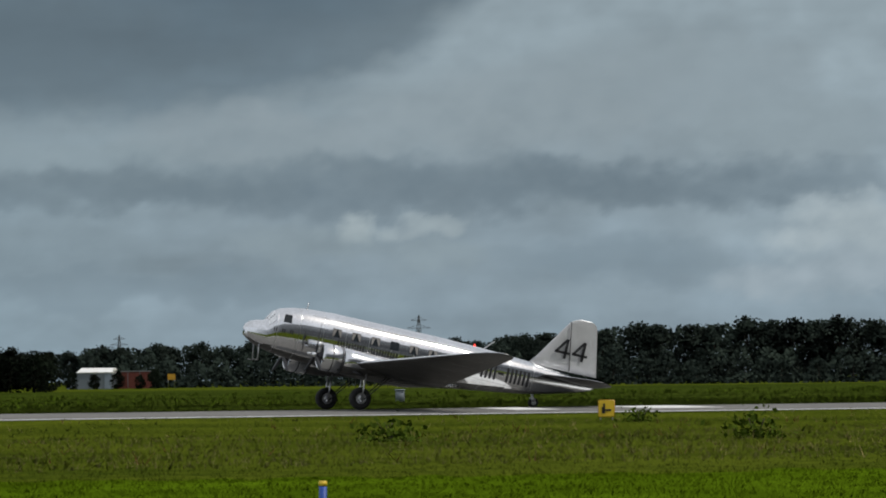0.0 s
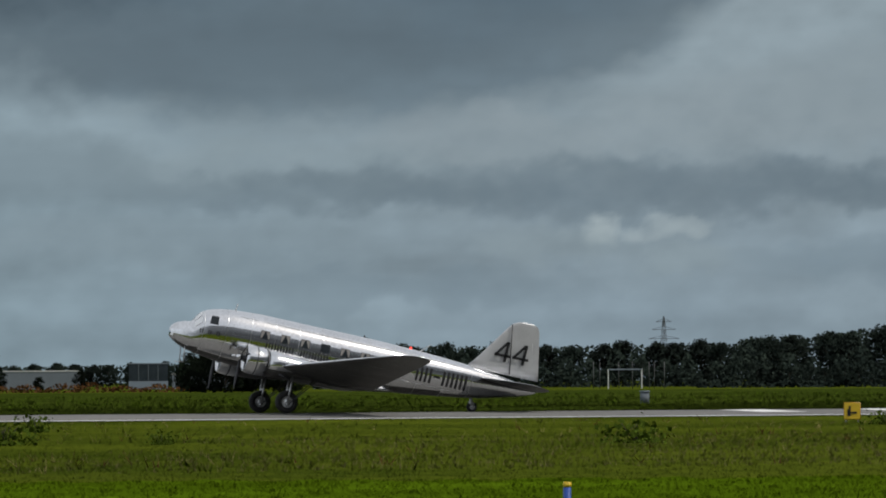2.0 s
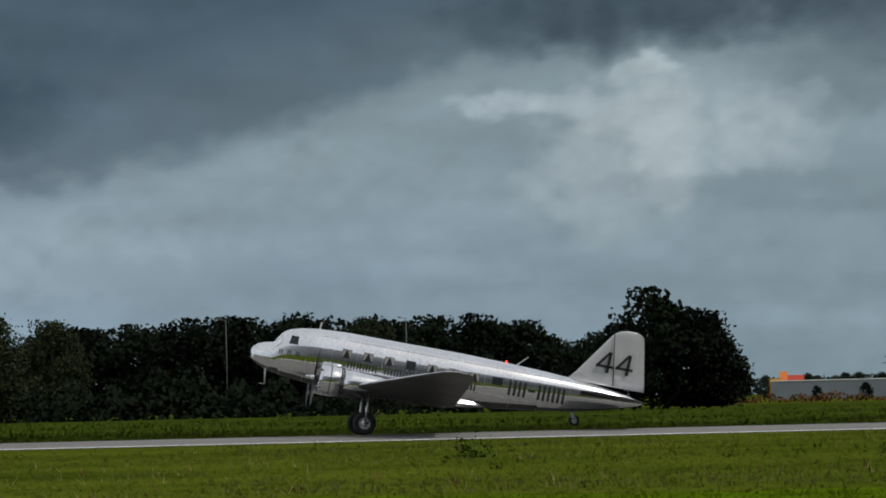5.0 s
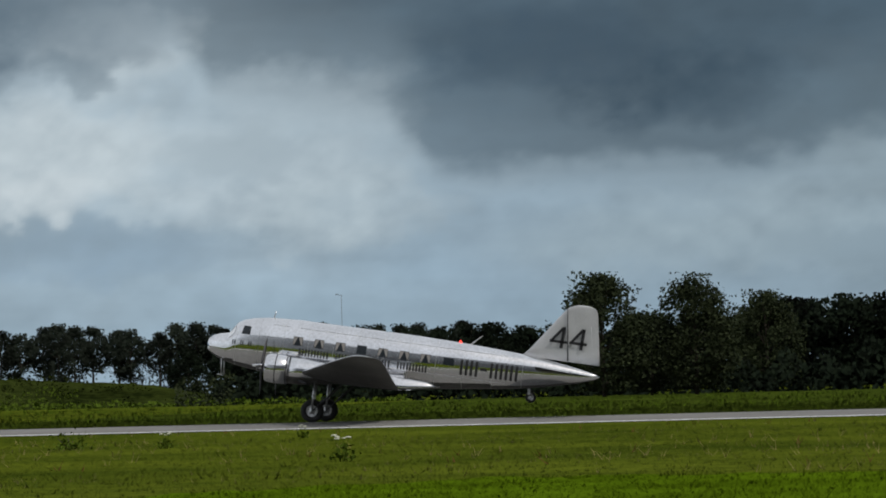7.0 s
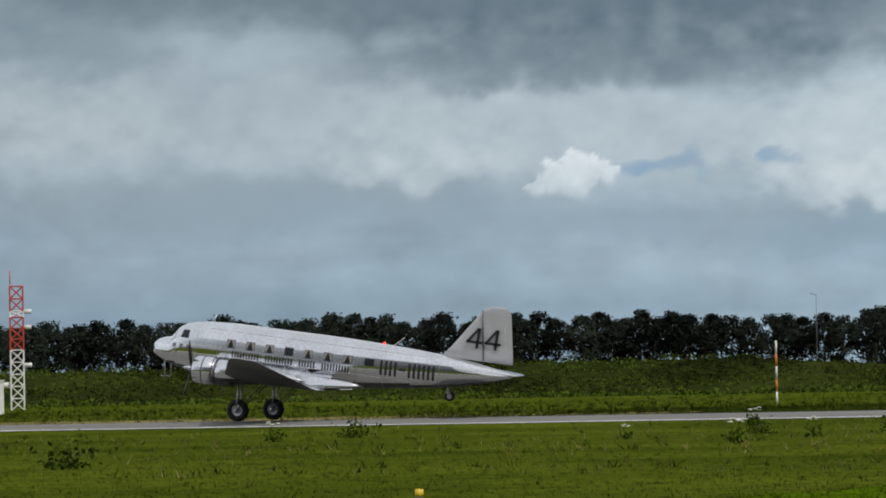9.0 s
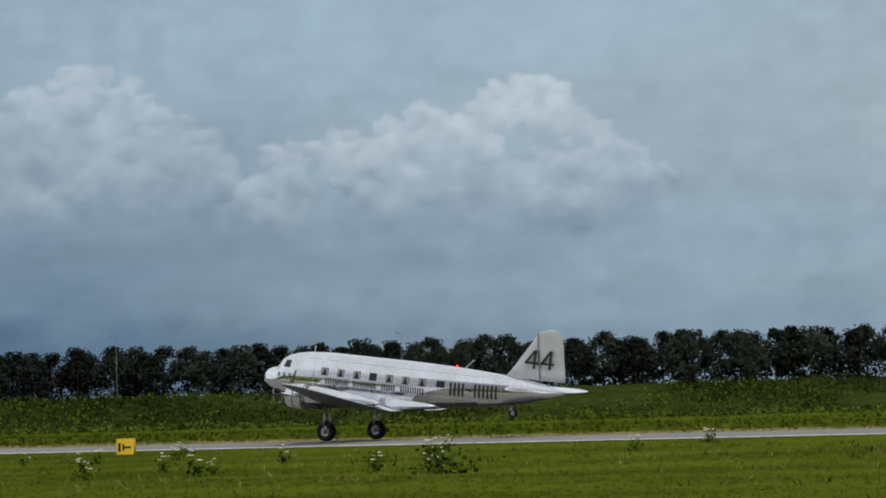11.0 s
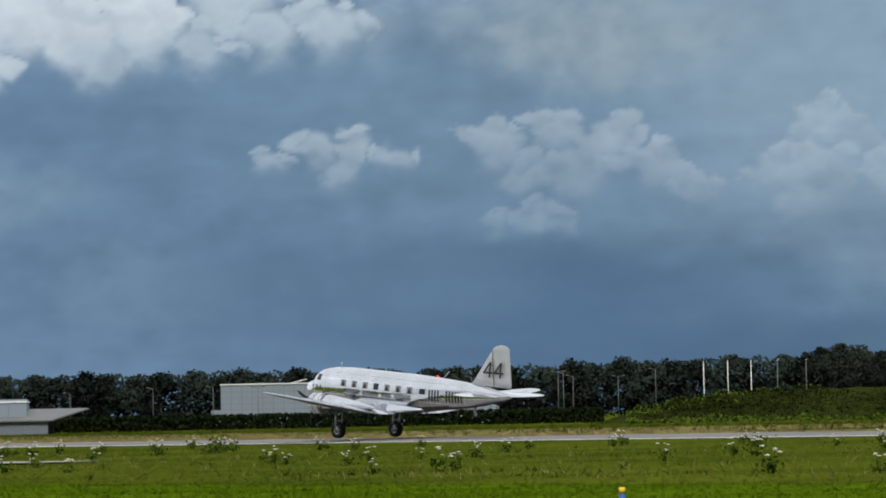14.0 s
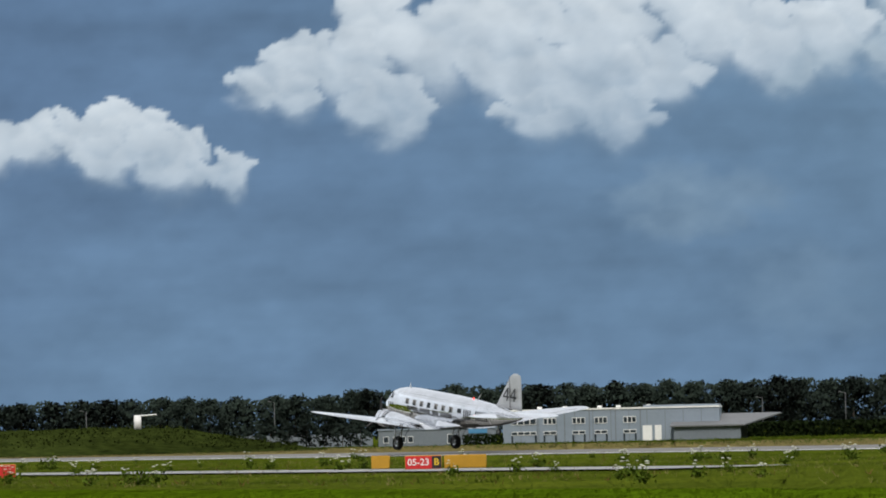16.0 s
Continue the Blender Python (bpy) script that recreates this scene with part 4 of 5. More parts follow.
# wings
SPAN = [(2.75, -0.78, 3.95, 1.60, 0.66), (3.7, -0.60, 3.96, 1.70, 0.60), (6.0, 0.24, 3.97, 2.02, 0.48), (9.0, 1.32, 3.99, 2.44, 0.34), (11.4, 2.2, 4.0, 2.77, 0.22),
        (12.3, 2.62, 3.98, 2.9, 0.16), (12.75, 2.95, 3.86, 2.96, 0.1), (12.95, 3.25, 3.6, 2.99, 0.04)]
part("centre_wing", loft(bmesh.new(), [foil(y, -0.78, 3.95, 1.6, 0.68) for y in (-2.75, -1.3, 0, 1.3, 2.75)]), ALU, plane, "polished centre wing under the cabin")
for s in (-1, 1):
    wing = part("outer_wing", loft(bmesh.new(), [foil(s * y, le, te, z, th) for y, le, te, z, th in SPAN]), ALU, plane, "tapered silver outer wing")
    for y in (3.2, 4.6, 6.0, 7.4, 8.8, 10.2):
        i = max(j for j, h in enumerate(SPAN) if h[0] <= y)
        g = (y - SPAN[i][0]) / (SPAN[i + 1][0] - SPAN[i][0])
        le, te, z, th = [SPAN[i][q] + g * (SPAN[i + 1][q] - SPAN[i][q]) for q in (1, 2, 3, 4)]
        bm = loft(bmesh.new(), [foil(s * (y + d), le - 0.004, te, z + 0.002, th + 0.012) for d in (-0.012, 0.012)], caps=False)
        part("wing_seam", bm, GREY_SEAM, wing)
    # aileron gap on top
    bm = bmesh.new()
    rod(bm, (3.3, s * 7.6, 2.33), (3.5, s * 11.9, 2.9), 0.012, 0.012, 5)
    part("aileron_gap", bm, GREY_SEAM, wing)
    # wing root fillet: swells from the trailing edge into the hull
    rings = []
    for a, w, zt, zb in ((2.2, 0.25, 2.05, 1.45), (3.2, 0.42, 2.15, 1.5), (4.2, 0.36, 2.15, 1.62), (5.0, 0.2, 2.1, 1.75), (5.6, 0.04, 2.05, 1.85)):
        h = hull_at(a, 2.0)
        rings.append([(a, s * (h - 0.25), zt + 0.2), (a, s * (h + 0.02), zt), (a, s * (h + w * 0.4), (zt * 0.45 + zb * 0.55)), (a, s * (h + w), zb + 0.04), (a, s * (h + w * 0.6), zb - 0.03), (a, s * (h - 0.25), zb - 0.02)])
    part("wing_fillet", loft(bmesh.new(), rings), ALU, plane, "polished fillet behind the wing root")
    # nacelle and cowling
    y0 = s * 2.73
    rings = []
    for a, zc, r in ((-1.42, 1.76, 0.62), (-0.9, 1.77, 0.63), (-0.2, 1.8, 0.56), (0.8, 1.84, 0.44), (1.8, 1.86, 0.32), (2.8, 1.86, 0.16), (3.3, 1.85, 0.03)):
        rings.append([(a, y0 + r * 1.0 * math.cos(t), zc + r * math.sin(t)) for t in np.arange(0, 2 * math.pi, math.pi / 14)])
    nacelle = part("nacelle", loft(bmesh.new(), rings), ALU, plane, "polished engine nacelle")
    rings = []
    for a, r in ((-1.36, 0.6), (-1.42, 0.665), (-1.9, 0.69), (-2.3, 0.675), (-2.44, 0.63), (-2.47, 0.585), (-2.42, 0.55), (-2.2, 0.54)):
        rings.append([(a, y0 + r * math.cos(t), 1.76 + r * math.sin(t)) for t in np.arange(0, 2 * math.pi, math.pi / 18)])
    cowl = part("cowling", loft(bmesh.new(), rings, caps=False), ALU, plane, "round polished engine cowling")
    for a in (-1.43, -1.95):
        bm = bmesh.new()
        r = 0.694
        loft(bm, [[(a + d, y0 + r * math.cos(t), 1.76 + r * math.sin(t)) for t in np.arange(0, 2 * math.pi, math.pi / 18)] for d in (-0.025, 0.025)], caps=False)
        part("cowl_band", bm, DARK_METAL, cowl)
    bm = bmesh.new()
    rod(bm, (-2.15, y0, 1.76), (-1.6, y0, 1.76), 0.53, 0.53, 24)
    part("firewall", bm, DARK_METAL, nacelle)
    for k in range(9):
        t = 2 * math.pi * k / 9
        bm = rod(bmesh.new(), (-2.25, y0 + 0.15 * math.cos(t), 1.76 + 0.15 * math.sin(t)), (-2.25, y0 + 0.5 * math.cos(t), 1.76 + 0.5 * math.sin(t)), 0.09, 0.08, 8)
        part("engine_cylinder", bm, DARK_METAL, nacelle)
    part("crankcase", rod(bmesh.new(), (-2.2, y0, 1.76), (-2.62, y0, 1.76), 0.24, 0.13, 14), DARK_METAL, nacelle)
    bm = bmesh.new()
    rod(bm, (-0.8, y0 + s * 0.45, 1.35), (-0.2, y0 + s * 0.52, 1.22), 0.06, 0.06)
    part("exhaust_pipe", bm, DARK_METAL, nacelle)
    # undercarriage
    for d in (-0.3, 0.3):
        part("main_strut", rod(bmesh.new(), (0.0, y0 + d, 0.0), (-0.02, y0 + d, 1.4), 0.04, 0.055), STEEL, plane)
        part("drag_brace", rod(bmesh.new(), (0.06, y0 + d, 0.05), (1.2, y0 + d, 1.42), 0.028), DARK_METAL, plane)
    bm = rod(bmesh.new(), (0, y0 - 0.36, 0), (0, y0 + 0.36, 0), 0.07)
    part("cross_brace", rod(bmesh.new(), (0, y0 - 0.3, 0.75), (0, y0 + 0.3, 0.75), 0.03), STEEL, plane)
    part("axle", bm, STEEL, plane)

# tail
FIN = [(9.2, 3.9, 12.95, 0.16), (9.6, 4.35, 12.88, 0.15), (10.35, 5.4, 12.7, 0.12), (10.98, 6.28, 12.55, 0.09), (11.15, 6.46, 12.48, 0.075), (11.4, 6.58, 12.34, 0.05), (11.65, 6.64, 12.1, 0.02)]


def upright_foil(le, z, te, th):
    return [(p[0], p[2], z) for p in foil(0, le, te, 0, th * 1.3)]


fin = part("fin_and_rudder", loft(bmesh.new(), [upright_foil(*f) for f in FIN]), SILVER, plane, "silver fin and rudder with black race number")
for s in (-1, 1):
    part("rudder_gap", rod(bmesh.new(), (11.42, s * 0.13, 3.95), (11.08, s * 0.098, 6.4), 0.03, 0.026, 5), DARK_METAL, fin, "dark hinge gap of the rudder")
part("trim_tab_line", rod(bmesh.new(), (12.5, -0.05, 4.6), (12.3, -0.045, 5.7), 0.01, 0.01, 5), GREY_SEAM, fin)
for s in (-1, 1):
    for a, z in ((10.86, 5.0), (11.8, 5.02)):
        bm = bmesh.new()
        y = s * 0.165
        for pts in (((0.08, -0.5), (0.23, -0.5), (0.28, 0.5), (0.13, 0.5)), ((-0.42, -0.27), (0.42, -0.27), (0.42, -0.14), (-0.42, -0.14)), ((-0.42, -0.2), (-0.27, -0.2), (0.28, 0.5), (0.11, 0.5))):
            lo = [bm.verts.new((a + u, y, z + v)) for u, v in pts]
            hi = [bm.verts.new((a + u, y + s * 0.012, z + v)) for u, v in pts]
            bm.faces.new(lo)
            bm.faces.new(hi)
            for i in range(4):
                bm.faces.new((lo[i], lo[(i + 1) % 4], hi[(i + 1) % 4], hi[i]))
        part("race_number", bm, BLACK_PAINT, fin, "black painted figure 4", False)
for s in (-1, 1):
    rings = [foil(s * y, le, te, 3.42, th) for y, le, te, th in ((0.1, 9.75, 12.95, 0.2), (1.2, 10.15, 12.95, 0.18), (2.6, 10.7, 12.85, 0.13), (3.4, 11.05, 12.6, 0.09), (3.9, 11.4, 12.25, 0.05), (4.05, 11.7, 12.0, 0.02))]
    part("tailplane", loft(bmesh.new(), rings), ALU, plane, "polished tailplane")
part("tail_strut", rod(bmesh.new(), (9.75, 0, 2.5), (9.85, 0, 2.05), 0.09, 0.06), STEEL, plane)
part("tail_fork", box(bmesh.new(), 9.72, 9.95, -0.14, 0.14, 2.1, 2.22), STEEL, plane)


def wheel(name, r, w, parent):
    """A tyre with a rim and hub, that turns about its y axis."""
    pr = [(r * 0.5, -w * 0.42), (r * 0.8, -w * 0.5), (r * 0.95, -w * 0.4), (r, -w * 0.16), (r, w * 0.16), (r * 0.95, w * 0.4), (r * 0.8, w * 0.5), (r * 0.5, w * 0.42), (r * 0.5, -w * 0.42)]
    tyre = part(name, spun(bmesh.new(), pr, n=28), RUBBER, parent, "black rubber tyre")
    pr = [(0.0, -w * 0.36), (r * 0.16, -w * 0.42), (r * 0.22, -w * 0.32), (r * 0.42, -w * 0.28), (r * 0.54, -w * 0.43), (r * 0.54, w * 0.43), (r * 0.42, w * 0.28), (r * 0.2, w * 0.34), (0.0, w * 0.38)]
    part("rim", spun(bmesh.new(), pr, n=20), ALU_DULL, tyre, "dull metal rim")
    for k in range(5):
        t = 2 * math.pi * k / 5
        part("rim_bolt", rod(bmesh.new(), (r * 0.3 * math.cos(t), -w * 0.34, r * 0.3 * math.sin(t)), (r * 0.3 * math.cos(t), -w * 0.26, r * 0.3 * math.sin(t)), 0.03, 0.03, 6), DARK_METAL, tyre)
    return tyre


WHEELS = [(wheel("main_wheel", 0.55, 0.42, plane), (0, s * 2.73, 0), 0.55) for s in (-1, 1)]
WHEELS.append((wheel("tail_wheel", 0.26, 0.18, plane), (9.9, 0, 2.0), 0.26))
PROPS = []
for s in (-1, 1):
    hub = part("propeller", rod(rod(bmesh.new(), (0.1, 0, 0), (-0.2, 0, 0), 0.14, 0.11, 14), (-0.2, 0, 0), (-0.42, 0, 0), 0.09, 0.05, 12), ALU, plane, "polished propeller hub")
    for k in range(3):
        turn = Matrix.Rotation(2 * math.pi * k / 3, 4, "X")
        rings = []
        for z, c, t, tw in ((0.1, 0.10, 0.09, 60), (0.35, 0.16, 0.07, 45), (0.8, 0.22, 0.045, 30), (1.25, 0.18, 0.028, 22), (1.5, 0.1, 0.018, 18), (1.6, 0.02, 0.01, 16)):
            cs, sn = math.cos(radians(tw)), math.sin(radians(tw))
            rings.append([turn @ Vector((u * sn + v * cs, u * cs - v * sn, z)) for u, v in ((-c / 2, 0), (0, t / 2), (c / 2, 0), (0, -t / 2))])
        part("blade", loft(bmesh.new(), rings), DARK_METAL, hub, "dark propeller blade")
    PROPS.append((hub, (-2.68, s * 2.73, 1.76)))


# downward faces get a dull dark skin: the shade underneath is put into colour
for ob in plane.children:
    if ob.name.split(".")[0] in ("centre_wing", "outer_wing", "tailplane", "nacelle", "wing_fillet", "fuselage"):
        ob.data.materials.append(ALU_SHADED)
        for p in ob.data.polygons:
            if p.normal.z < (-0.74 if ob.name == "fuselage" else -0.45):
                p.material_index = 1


# ---- airfield signs, posts, masts ----
def facing(a, r, z=-0.32, extra=0.0):
    """A pose at that bearing whose -y side looks at the eye."""
    x, y, _ = heading(a, 0, r)
    return Matrix.Translation((x, y, z)) @ Matrix.Rotation(-radians(a + extra), 4, "Z")


def rounded_box(x0, x1, y0, y1, z0, z1, r=0.03):
    bm = box(bmesh.new(), x0, x1, y0, y1, z0, z1)
    bmesh.ops.bevel(bm, geom=bm.edges[:], offset=r, segments=2, affect="EDGES")
    return bm


def sign(name, label, a, r, w, h, face, letters_, extra=0.0, legs=0.12, size=0.5):
    e = thing(name, label, "airfield sign", "airfield signs", facing(a, r, -0.32, extra))
    part("case", rounded_box(-w / 2, w / 2, -0.12, 0.12, legs, legs + h), YELLOW_SIDE, e, "amber sign case")
    part("face", box(bmesh.new(), -w / 2 + 0.03, w / 2 - 0.03, -0.128, -0.118, legs + 0.03, legs + h - 0.03), face, e, "", False)
    for x in (-w * 0.35, w * 0.35):
        part("leg", rod(bmesh.new(), (x, 0, -0.05), (x, 0, legs + 0.02), 0.03), STEEL, e)
    for text, x, mat, back in letters_:
        if back:
            part("panel", box(bmesh.new(), x - 0.24, x + 0.24, -0.136, -0.126, legs + 0.05, legs + h - 0.05), back, e, "", False)
        writing(text, size, mat, Matrix.Translation((x, -0.145, legs + h * 0.5)) @ Matrix.Rotation(math.pi / 2, 4, "X"), e)
    return e


def arrow(e, x, z, s, mat):
    bm = box(bmesh.new(), x - s * 0.5, x + s * 0.5, -0.148, -0.138, z - s * 0.1, z + s * 0.1)
    box(bm, x - s * 0.5, x - s * 0.3, -0.148, -0.138, z - s * 0.35, z + s * 0.35)
    part("arrow", bm, mat, e, "black arrow mark", False)


s1 = sign("taxiway_sign", "yellow taxiway sign with black marks in the grass", 21.41, 184, 0.72, 0.74, YELLOW, [], 0, 0.12)
arrow(s1, 0.0, 0.42, 0.4, BLACK_PAINT)
part("mark", box(bmesh.new(), -0.14, -0.06, -0.148, -0.138, 0.28, 0.7), BLACK_PAINT, s1, "", False)
s2 = sign("taxiway_sign", "yellow taxiway sign with black arrow near the runway", -33.9, 208, 0.92, 0.8, YELLOW, [], 18, 0.12)
arrow(s2, 0.08, 0.5, 0.42, BLACK_PAINT)
part("mark", box(bmesh.new(), -0.34, -0.22, -0.148, -0.138, 0.3, 0.72), BLACK_PAINT, s2, "", False)
sign("runway_sign", "red and black runway designation sign with white figures", -54.93, 216, 1.85, 0.7, RED_SIGN, [("05-23", -0.24, WHITE_PAINT, None), ("B", 0.67, YELLOW, BLACK_PAINT)], 4, 0.08, 0.48)
sign("direction_sign", "amber direction sign seen from behind", -54.37, 218, 2.15, 0.68, YELLOW_SIDE, [], 4, 0.08)
sign("direction_sign", "amber direction sign seen from behind", -55.5, 222, 0.95, 0.68, YELLOW_SIDE, [], 4, 0.1)
sign("runway_sign", "red runway designation sign in the grass", -60.55, 222, 1.6, 0.7, RED_SIGN, [], 4, 0.08)
for a, r, cap in ((17.62, 54, 0.065), (-16.82, 54, 0.105), (-43.08, 72, 0.105)):
    e = thing("marker_post", "blue marker post with a yellow cap in mown grass", "post", "marker posts", put(a, r, -0.32))
    part("shaft", rod(bmesh.new(), (0, 0, -0.1), (0, 0, 0.63 - cap), 0.05, 0.05, 14), BLUE_PAINT, e, "blue shaft")
    bm = rod(bmesh.new(), (0, 0, 0.63 - cap), (0, 0, 0.622), 0.054, 0.054, 14)
    rod(bm, (0, 0, 0.622), (0, 0, 0.63), 0.054, 0.046, 14)
    part("cap", bm, YELLOW, e, "yellow cap")


def lattice(name, label, a, r, w, bands, z=-0.35, top=None, n_leg=4, t=0.06):
    """A square lattice tower in bands of (z0, z1, material)."""
    e = thing(name, label, "tower", "", facing(a, r, z))
    for z0, z1, mat in bands:
        bm = bmesh.new()
        k = max(1, round((z1 - z0) / w))
        for sx, sy in ((-1, -1), (1, -1), (1, 1), (-1, 1)):
            rod(bm, (sx * w / 2, sy * w / 2, z0), (sx * w / 2, sy * w / 2, z1), t, t, 5)
        for i in range(k):
            za, zb = z0 + (z1 - z0) * i / k, z0 + (z1 - z0) * (i + 1) / k
            for (ax, ay), (bx, by) in (((-1, -1), (1, -1)), ((1, -1), (1, 1)), ((1, 1), (-1, 1)), ((-1, 1), (-1, -1))):
                rod(bm, (ax * w / 2, ay * w / 2, za), (bx * w / 2, by * w / 2, zb), t * 0.7, t * 0.7, 4)
                rod(bm, (bx * w / 2, by * w / 2, za), (ax * w / 2, ay * w / 2, zb), t * 0.7, t * 0.7, 4)
                rod(bm, (ax * w / 2, ay * w / 2, zb), (bx * w / 2, by * w / 2, zb), t * 0.7, t * 0.7, 4)
        part("lattice_section", bm, mat, e, "", False)
    return e


tw = lattice("antenna_tower", "red and white lattice antenna tower with equipment boxes", -22.13, 500, 1.5, [(0, 7.0, WHITE_PAINT), (7.0, 10.8, RED_PAINT), (10.8, 11.5, WHITE_PAINT), (11.5, 14.4, RED_PAINT)], t=0.1)
part("spike", rod(bmesh.new(), (-0.7, 0, 14.6), (-0.7, 0, 16.2), 0.06), RED_PAINT, tw)
for z in (5.0, 9.4, 11.2):
    part("equipment_box", rounded_box(0.8, 1.7, -0.3, 0.3, z, z + 0.5), WHITE_PAINT, tw)
part("equipment_box", rounded_box(-1.9, -0.8, -0.4, 0.4, 2.6, 3.3), WHITE_PAINT, tw)
tw = lattice("warning_mast", "slim red and white banded lattice mast", -37.37, 500, 0.62, [(0, 0.9, ORANGE_PAINT), (0.9, 2.5, WHITE_PAINT), (2.5, 3.8, RED_PAINT), (3.8, 5.5, WHITE_PAINT), (5.5, 7.4, RED_PAINT), (7.4, 9.6, WHITE_PAINT), (9.6, 11.2, RED_PAINT)], t=0.055)
part("spike", rod(bmesh.new(), (0, 0, 11.2), (0.1, 0, 12.6), 0.05, 0.03), POLE_GREY, tw)
part("foot", rounded_box(-0.5, 0.5, -0.5, 0.5, -0.2, 0.9), ORANGE_PAINT, tw, "orange footing")
e = thing("equipment_shelter", "red and white striped equipment shelter in the grass", "shelter", "", facing(-22.72, 392, -0.34))
for k in range(8):
    part("stripe_panel", box(bmesh.new(), -2.75 + k * 0.69, -2.75 + (k + 1) * 0.69, -1.2, 1.2, 0, 3.1), (RED_PAINT, WHITE_PAINT)[k % 2], e, ("red panel", "white panel")[k % 2], False)
part("shelter_roof", box(bmesh.new(), -2.85, 2.85, -1.3, 1.3, 3.1, 3.22), WHITE_PAINT, e, "", False)
e = thing("chequered_board", "small red and white chequered marker board", "marker board", "", facing(-22.75, 385, -0.34))
for i in range(5):
    for j in range(4):
        part("chequer", box(bmesh.new(), -0.8 + i * 0.32, -0.8 + (i + 1) * 0.32, -0.1, 0.1, j * 0.31, (j + 1) * 0.31), (RED_PAINT, WHITE_PAINT)[(i + j) % 2], e, "", False)
e = thing("banded_pole", "thin red and white banded pole in the grass", "pole", "", put(-12.035, 330, -0.34))
for k in range(5):
    part("band", rod(bmesh.new(), (0, 0, k * 0.98), (0, 0, (k + 1) * 0.98), 0.075), (WHITE_PAINT, ORANGE_PAINT)[k % 2], e)
e = thing("runway_lamp_pair", "pair of small white approach lights on stands", "light fitting", "", facing(-38.15, 420, -0.34))
for x in (-0.35, 0.35):
    part("lamp_head", rounded_box(x - 0.28, x + 0.28, -0.2, 0.2, 0.25, 0.55), WHITE_PAINT, e)
    part("stand", rod(bmesh.new(), (x, 0, -0.1), (x, 0, 0.3), 0.04), STEEL, e)


def street_lamp(a, r, top, arms=1, mat=POLE_GREY, head=0.5):
    e = thing("lamp_post", "tall thin grey lamp post behind the field", "lamp post", "lamp posts", facing(a, r, -0.35, 20 * math.sin(a * 7)))
    part("pole", rod(bmesh.new(), (0, 0, 0), (0, 0, top), 0.08, 0.05, 7), mat, e)
    for s in (-1, 1)[:arms]:
        part("arm", rod(bmesh.new(), (0, 0, top - 0.05), (s * 1.0, 0, top + 0.15), 0.05, 0.04, 6), mat, e)
        part("lamp_head", rounded_box(s * 1.0 - head / 2, s * 1.0 + head / 2, -0.15, 0.15, top + 0.08, top + 0.25), POLE_GREY, e)


for q in ((-11.49, 900, 19.5, 1), (-6.86, 900, 21.5, 1), (-16.0, 900, 15.5, 1), (3.5, 640, 14.2, 1), (1.1, 640, 14.5, 1), (-23.0, 900, 14, 1), (-43.9, 700, 8.3, 2), (-43.83, 720, 8.3, 1), (-43.7, 700, 7.6, 1), (-45.05, 800, 8.6, 1),
          (-49.3, 800, 7.6, 1), (-48.5, 760, 7.4, 1), (-47.9, 760, 7.2, 2), (-50.4, 800, 7.0, 1), (-44.8, 760, 7.2, 2), (-56.9, 800, 8.2, 1), (-59.4, 800, 7.2, 1), (-42.6, 800, 9.4, 1), (-43.1, 800, 8.2, 2), (-30.2, 900, 18.0, 1), (-34.0, 900, 19.0, 1)):
    street_lamp(*q)
for a in (-41.96, -41.64, -41.33, -40.98, -40.6):
    e = thing("flag_pole", "bare white flag pole behind the bank", "flag pole", "flag poles", put(a, 800))
    part("pole", rod(bmesh.new(), (0, 0, 0), (0, 0, 10.6), 0.1, 0.07, 8), WHITE_PAINT if a < -41.2 else POLE_GREY, e)
    part("pole_tip", rod(bmesh.new(), (0, 0, 10.6), (0, 0, 10.75), 0.13, 0.05, 8), WHITE_PAINT, e)


def pylon(a, r, h):
    e = thing("power_pylon", "grey lattice power pylon on the skyline", "pylon", "power pylons", facing(a, r, -0.35, 25))
    bm = bmesh.new()
    w = h * 0.1
    steps = [(0, w), (0.35, w * 0.55), (0.6, w * 0.34), (0.8, w * 0.24), (1.0, w * 0.06)]
    for (f0, w0), (f1, w1) in zip(steps, steps[1:]):
        for sx, sy in ((-1, -1), (1, -1), (1, 1), (-1, 1)):
            rod(bm, (sx * w0, sy * w0, h * f0), (sx * w1, sy * w1, h * f1), 0.16, 0.14, 4)
            rod(bm, (sx * w0, sy * w0, h * f0), (-sx * w1, sy * w1, h * f1), 0.1, 0.1, 4)
    part("lattice_body", bm, PYLON_STEEL, e, "", False)
    for f, l in ((0.66, 0.26), (0.8, 0.2), (0.92, 0.13)):
        bm = rod(bmesh.new(), (-h * l, 0, h * f), (h * l, 0, h * f), 0.14, 0.14, 4)
        rod(bm, (-h * l, 0, h * f), (0, 0, h * (f + 0.05)), 0.1, 0.1, 4)
        rod(bm, (h * l, 0, h * f), (0, 0, h * (f + 0.05)), 0.1, 0.1, 4)
        part("cross_arm", bm, PYLON_STEEL, e, "", False)


for q in ((14.93, 2500, 28), (18.92, 2500, 38), (9.95, 2500, 26), (17.4, 3200, 24)):
    pylon(*q)
lattice("radio_mast", "slender grey guyed radio mast on the skyline", 13.27, 2000, 1.6, [(0, 33, PYLON_STEEL)], t=0.12)


